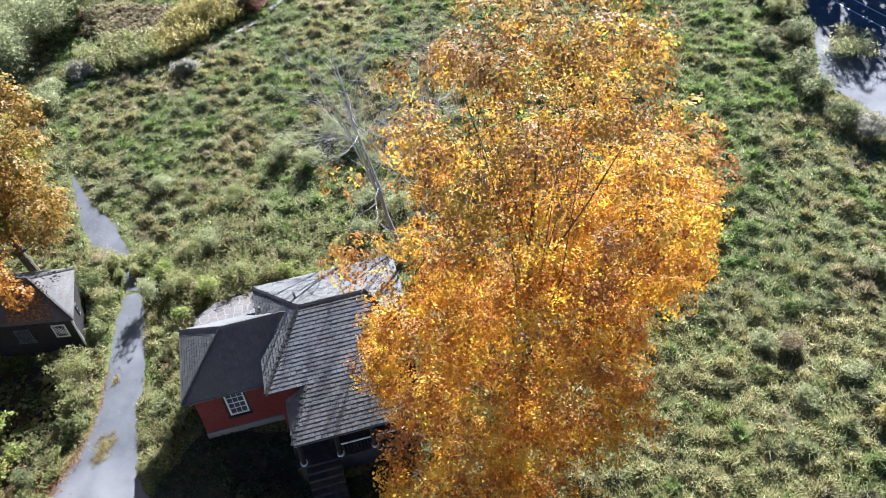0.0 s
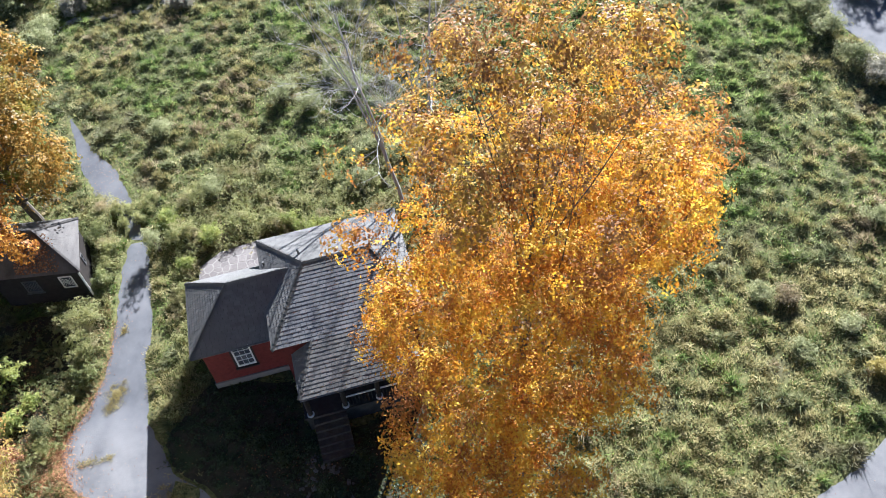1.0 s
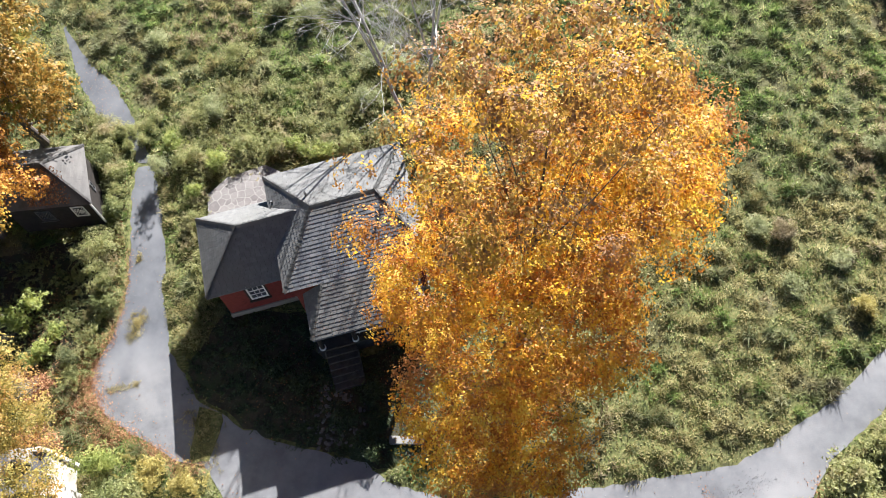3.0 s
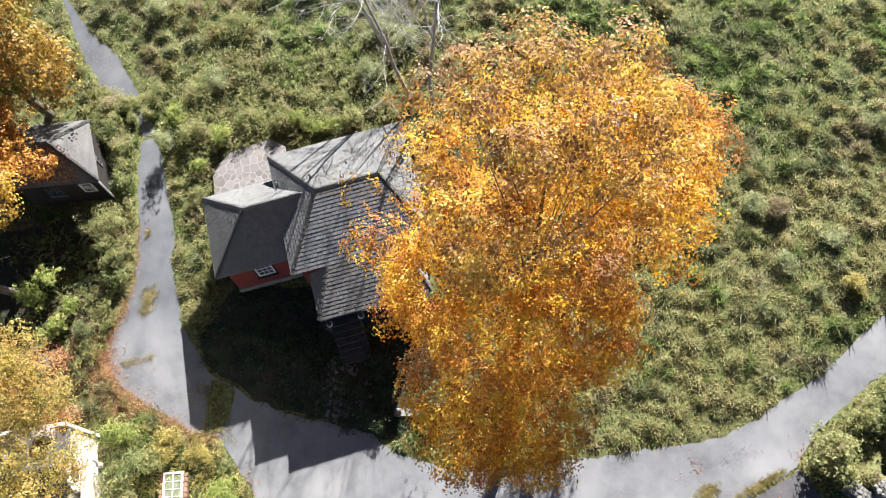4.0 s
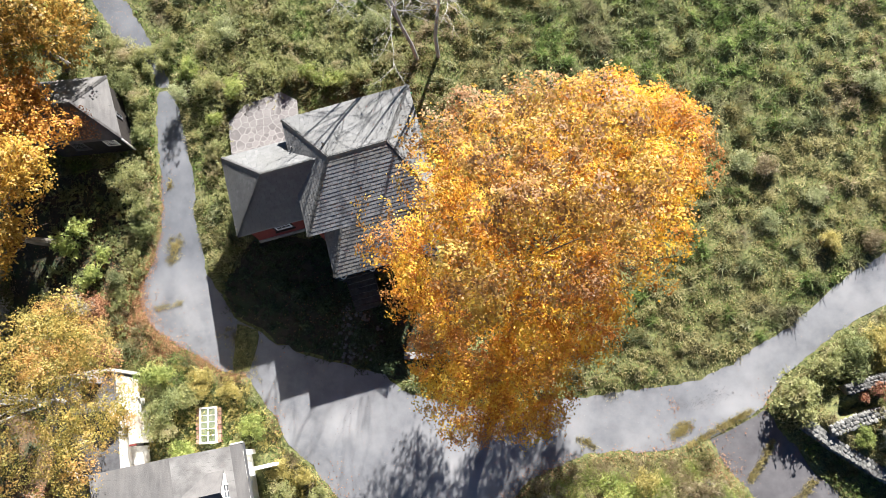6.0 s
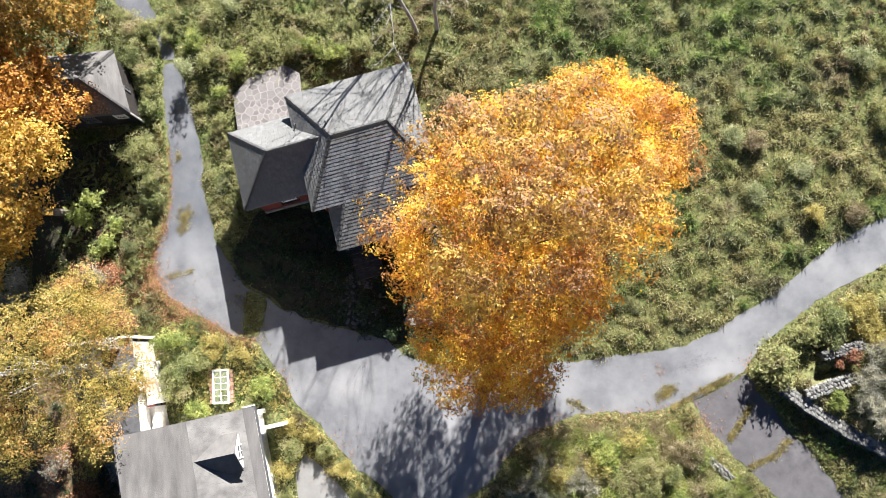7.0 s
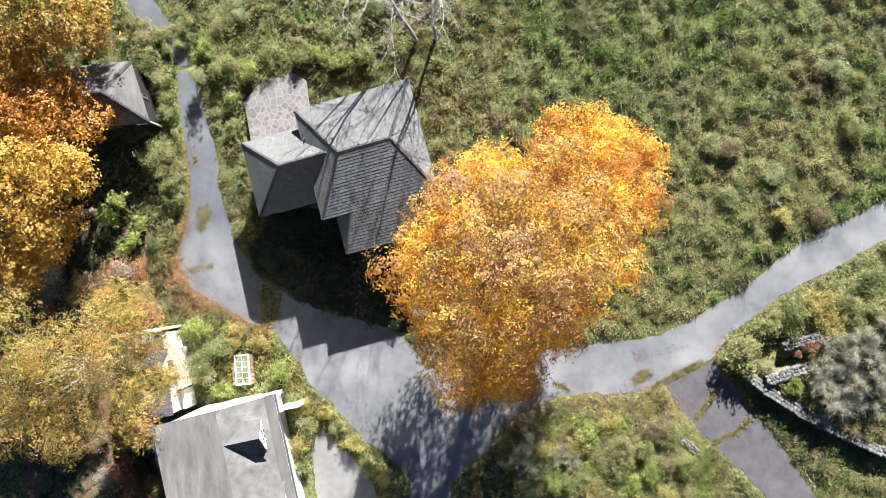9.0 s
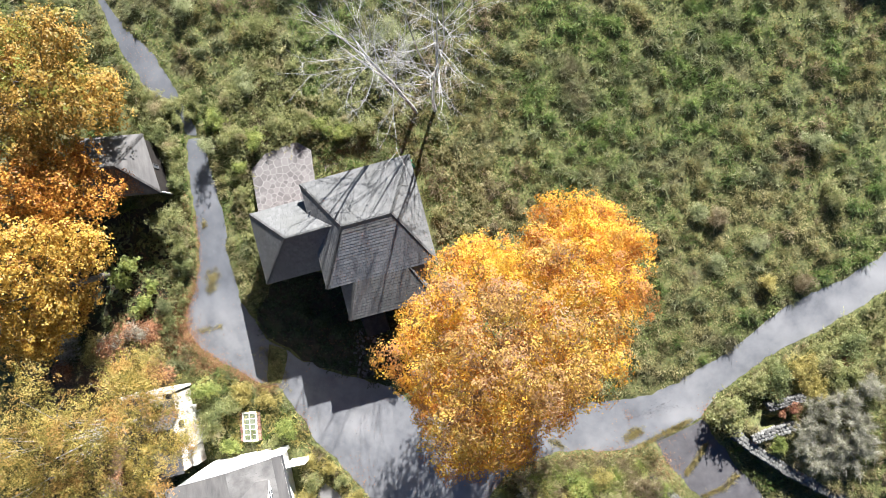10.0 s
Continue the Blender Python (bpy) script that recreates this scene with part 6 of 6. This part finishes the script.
# a drift of leaves along the drive's west edge
r = np.random.default_rng(65)
edge = DRIVE_WEST[3:15]
spots = []
for (x0, y0), (x1, y1) in zip(edge, edge[1:]):
    L_ = math.dist((x0, y0), (x1, y1))
    ox, oy = (y1 - y0) / L_, -(x1 - x0) / L_
    wide = 0.03 if y0 > 1 else 0.16
    for q in np.arange(0, L_, 0.25):
        spots.append((x0 + (x1 - x0) * q / L_ + ox * wide, y0 + (y1 - y0) * q / L_ + oy * wide, 0.12 + wide * 0.5, 0.12 + wide * 0.5, int(14 + 420 * wide)))
scatter("leaf_drift", spots, 0.026, LITTER, "dense drift of red-brown fallen leaves along the drive's edge", 70, 0.06)
r = np.random.default_rng(63)
sp, sq = r.uniform(2.7, 4.4, 900), 1.0 + 2.6 * r.random(900) ** 0.7
p = np.array([tuple(S(a, b, 5.08 - (a - 2.5) * 0.875)) for a, b in zip(sp, sq)])
v = leaf_quads(p, 0.055, r, facing=np.tile([0.0, -0.6, 1.0], (len(p), 1)), jitter=0.3)
tagged(soup("roof_leaves", v, np.arange(len(v)), 4, LITTER), "rust-brown fallen leaves on the shed roof", "leaf litter", kind="stuff")

scatter("wet_debris", [(31.2, -12.6, 0.7, 0.25, 200), (32.5, -12.2, 0.5, 0.25, 110), (12, -11, 3.0, 1.2, 60)], 0.022, SIDE_ASPHALT, "dark wet leaf debris trodden into the asphalt", 68, 0.004, "debris")
scatter("pale_pebbles", [(0, 3, 0.7, 5, 40), (6, -10, 3.5, 2.5, 90), (22, -13.3, 6, 1.0, 90), (36, -18, 1.4, 3.0, 25), (40, -8.2, 3, 0.9, 40), (18.6, 3.2, 0.22, 2.4, 420), (-3.4, 17.6, 1.1, 1.8, 300)], 0.02, STONE, "pale pebbles and dry leaves strewn on the asphalt", 69, 0.012, "pebbles")


def cracks(name, lines, mat_, label, seed):
    """Grass grown along joints in the asphalt."""
    r = np.random.default_rng(seed)
    xs_, ys_ = [], []
    for (x0, y0), (x1, y1), c, wid in lines:
        t = r.random(c)
        xs_.append(x0 + (x1 - x0) * t + r.normal(size=c) * wid)
        ys_.append(y0 + (y1 - y0) * t + r.normal(size=c) * wid)
    px, py = np.concatenate(xs_), np.concatenate(ys_)
    v, f = blades(px, py, r, 16, np.full(len(px), 0.11), np.full(len(px), 0.13), 0.022, 1.3)
    v[:, 2] += 0.04
    return tagged(soup(name, v, f, 3, mat_), label, "grass", kind="stuff")


cracks("joint_grass", [((30.3, -15.0), (34.3, -13.3), 170, 0.07), ((33.6, -17.2), (34.4, -16.3), 50, 0.07), ((34.4, -16.3), (35.2, -15.2), 50, 0.06), ((34.6, -19.1), (36.1, -18.5), 50, 0.07), ((36.1, -18.5), (37.2, -17.6), 40, 0.1), ((29.6, -14.2), (30.5, -13.8), 90, 0.16), ((0.1, 1.0), (-0.3, -0.4), 90, 0.22), ((-0.14, 4.64), (-0.1, 4.7), 14, 0.1),
                        ((3.9, -5.2), (4.1, -7.8), 220, 0.4), ((24, -13.9), (25, -14.6), 30, 0.1), ((-1.7, -3.4), (0.2, -3.2), 25, 0.06)], JOINT_GRASS, "yellowing grass grown up through joints in the asphalt", 64)

# ---------------------------------------------------------------- patio and stone walls
patio = tagged(empty("patio", Matrix.Translation((6.2, 7.4, 0.4))), "raised flagstone patio with pale mortar joints behind the cottage", "patio", kind="structure")
PATIO_Z = 0.86
bm = bmesh.new()
slab(bm, [Vector((x, y, PATIO_Z)) for x, y in PATIO], 0.7)
fix(part("bed", bm, MORTAR), patio)


def clip_cell(poly, a, b):
    """The part of an outline nearer to a than to b."""
    m, d = (Vector(a) + Vector(b)) / 2, Vector(b) - Vector(a)
    out = []
    for i in range(len(poly)):
        p, q = Vector(poly[i]), Vector(poly[(i + 1) % len(poly)])
        sp, sq = (p - m).dot(d), (q - m).dot(d)
        if sp <= 0:
            out.append(tuple(p))
        if (sp < 0) != (sq < 0) and sp != sq:
            out.append(tuple(p.lerp(q, sp / (sp - sq))))
    return out


rr = random.Random(77)
sites = []
for apart, count in ((0.75, 12), (0.45, 46), (0.27, 130)):
    # a few large stones first, then smaller ones between them
    for _ in range(4000):
        p = (rr.uniform(3.9, 8.8), rr.uniform(4.8, 10.0))
        if len(sites) < count and inside(np.array([p[0]]), np.array([p[1]]), PATIO)[0] and all(math.dist(p, q) > max(apart, g) for *q, g in sites):
            sites.append((*p, apart * 0.72))
sites = [q[:2] for q in sites]
for i, s in enumerate(sites):
    cell = list(PATIO)
    for j, q in enumerate(sites):
        if i != j and math.dist(s, q) < 2.2 and len(cell) > 2:
            cell = clip_cell(cell, s, q)
    if len(cell) < 3:
        continue
    c = Vector((sum(p[0] for p in cell) / len(cell), sum(p[1] for p in cell) / len(cell)))
    shr = []
    for p in cell:
        d = Vector(p) - c
        shr.append(c + d * max(0.3, 1 - rr.uniform(0.025, 0.06) / max(d.length, 0.08)))
    bm = bmesh.new()
    top = [bm.verts.new((p.x, p.y, PATIO_Z + 0.005 + 0.004 * rr.random())) for p in shr]
    low = [bm.verts.new((p.x, p.y, PATIO_Z - 0.02)) for p in shr]
    bm.faces.new(top)
    for k in range(len(top)):
        bm.faces.new((top[k], low[k], low[(k + 1) % len(top)], top[(k + 1) % len(top)]))
    bmesh.ops.recalc_face_normals(bm, faces=bm.faces)
    fix(part("flagstone", bm, FLAG), patio)

STONES = []
for k in range(7):
    rr = random.Random(500 + k)
    bm = bmesh.new()
    bmesh.ops.create_icosphere(bm, subdivisions=1, radius=0.5)
    for v in bm.verts:
        v.co = Vector([max(-0.4, min(0.4, c)) for c in v.co * rr.uniform(1.0, 1.6)]) + Vector((rr.gauss(0, 0.05), rr.gauss(0, 0.05), rr.gauss(0, 0.05)))
    me = bpy.data.meshes.new("stone")
    bm.to_mesh(me)
    bm.free()
    me.materials.append(FIELDSTONE)
    STONES.append(me)


PALE_STONES, WALL_STONES = [me.copy() for me in STONES], [me.copy() for me in STONES]
for me, wm in zip(PALE_STONES, WALL_STONES):
    me.materials[0], wm.materials[0] = STONE, WALL_STONE


def stone_wall(name, line, height, thick, label, seed, course=0.26, length=0.5, stones=STONES):
    """A rubble wall along a line of (x, y): a solid core under small stones, laid on top and along both sides of the head."""
    rr = random.Random(seed)
    wall = tagged(empty(name, Matrix.Translation((*line[0], gz(*line[0])))), label, "stone wall", kind="structure")
    for (x0, y0), (x1, y1) in zip(line, line[1:]):
        L_ = math.dist((x0, y0), (x1, y1))
        ang = math.atan2(y1 - y0, x1 - x0)
        zm = SLOPE * (y0 + y1) / 2
        rows = max(1, round(height / course))
        if rows > 1:
            solid("core", WALL_STONE, wall, (-L_ / 2 - 0.08, L_ / 2 + 0.08, -thick * 0.44, thick * 0.44, -0.3, height - course * 0.35), m=pose((x0 + x1) / 2, (y0 + y1) / 2, zm, 0, 0, math.degrees(ang)))
        for k in range(max(0, rows - 2), rows):
            for side in (-1, 0, 1) if k == rows - 1 else (-1, 1):
                s = -rr.random() * length * 0.5
                while s < L_:
                    w = length * rr.uniform(0.45, 1.3)
                    t = (s + w / 2) / L_
                    o = side * thick * rr.uniform(0.27, 0.37) if k == rows - 1 else side * thick * 0.4
                    x, y = x0 + (x1 - x0) * t - math.sin(ang) * o, y0 + (y1 - y0) * t + math.cos(ang) * o
                    ob = new("stone", stones[rr.randrange(7)])
                    ob.matrix_world = pose(x, y, zm + (k + 0.45) * course + rr.gauss(0, 0.015), rr.gauss(0, 5), rr.gauss(0, 5), math.degrees(ang) + rr.gauss(0, 14)) @ Matrix.Diagonal((w * rr.uniform(1.0, 1.4), thick * rr.uniform(0.3, 0.5), course * rr.uniform(1.0, 1.25), 1))
                    fix(ob, wall)
                    s += w
    return wall


stone_wall("wall_terrace", [(37.1, -14.4), (38.3, -15.6), (39.2, -16.3), (40.7, -17.5), (42.7, -18.8), (45.3, -20.3), (48, -21.4)], 0.95, 0.75, "pale rubble stone retaining wall curving along the terrace", 601, 0.19, 0.28, WALL_STONES)
stone_wall("wall_steps", [(38.3, -14.9), (41.4, -14.1)], 1.1, 0.75, "short rubble stone wall beside the terrace steps", 602, 0.2, 0.24, WALL_STONES)
stone_wall("wall_upper", [(39.6, -12.7), (42.0, -12.2)], 1.1, 0.6, "weathered stone wall under overhanging shrubs", 603, 0.2, 0.24)
stone_wall("wall_meadow", [(-11.4, 31.2), (-9.4, 34.4), (-8.4, 35.2), (-5.8, 35.0), (-3.0, 35.3), (0.1, 36.8), (3.7, 39.5), (7.0, 43.5), (9.4, 47.5)], 0.3, 0.5, "low pale stone edging curving round the meadow", 604, 0.22, 0.45, PALE_STONES)
stone_wall("wall_bank", [(31.0, -17.2), (32.1, -18.3), (33.2, -19.5)], 0.75, 0.5, "broken rubble stones at the bank's corner", 605, 0.25, 0.4)
slab_seat = tagged(empty("stone_slab", Matrix.Translation((15.2, -8.2, -0.4))), "pale stone slab lying at the edge of the court", "stone slab")
solid("slab", CONCRETE, slab_seat, (-0.95, 0.95, -0.22, 0.22, 0.0, 0.28), m=pose(15.0, -8.1, gz(15, -8.1) - 0.05, 0, 0, -8), bevel=0.03)
rr = random.Random(88)
rubble = tagged(empty("rubble", Matrix.Translation((11, -5.6, gz(11, -5.6)))), "scattered grey paving rubble before the porch steps", "rubble")
for k in range(150):
    x, y = rr.gauss(11.3, 0.8), rr.uniform(-8.0, -4.4)
    s = rr.uniform(0.08, 0.26)
    ob = new("stone", STONES[rr.randrange(7)])
    ob.matrix_world = pose(x, y, gz(x, y) + s * 0.1, rr.gauss(0, 8), rr.gauss(0, 8), rr.uniform(0, 360)) @ Matrix.Diagonal((s * 1.4, s, s * 0.5, 1))
    fix(ob, rubble)

# ---------------------------------------------------------------- single shingles of the cottage's front slopes
SINGLE = {}
for parent_, m, w, ln, th_ in PIECES[:300]:
    key = (w, round(ln, 3))
    if key not in SINGLE:
        me = bpy.data.meshes.new("shingle")
        x, b = w / 2 - GAP, -0.003
        me.from_pydata([(-x, 0, th_), (x, 0, th_), (-x, ln, 0.003), (x, ln, 0.003), (-x, 0, b), (x, 0, b)], [], [(0, 1, 3, 2), (4, 5, 1, 0), (4, 0, 2), (5, 3, 1)])
        me.materials.append(SHAKE)
        SINGLE[key] = me
    ob = new("shingle", SINGLE[key])
    ob.matrix_world = m
    fix(ob, parent_)
verts, faces_ = [], []
for parent_, m, w, ln, th_ in PIECES[300:]:
    x, o = w / 2 - GAP, len(verts)
    verts += [m @ Vector(p) for p in ((-x, 0, th_), (x, 0, th_), (-x, ln, 0.003), (x, ln, 0.003), (-x, 0, -0.003), (x, 0, -0.003))]
    faces_ += [tuple(o + i for i in f) for f in ((0, 1, 3, 2), (4, 5, 1, 0), (4, 0, 2), (5, 3, 1))]
if verts:
    ob = mesh_part("shingles", verts, faces_, SHINGLE)
    ob["kind"] = "stuff"
    fix(ob, cottage)
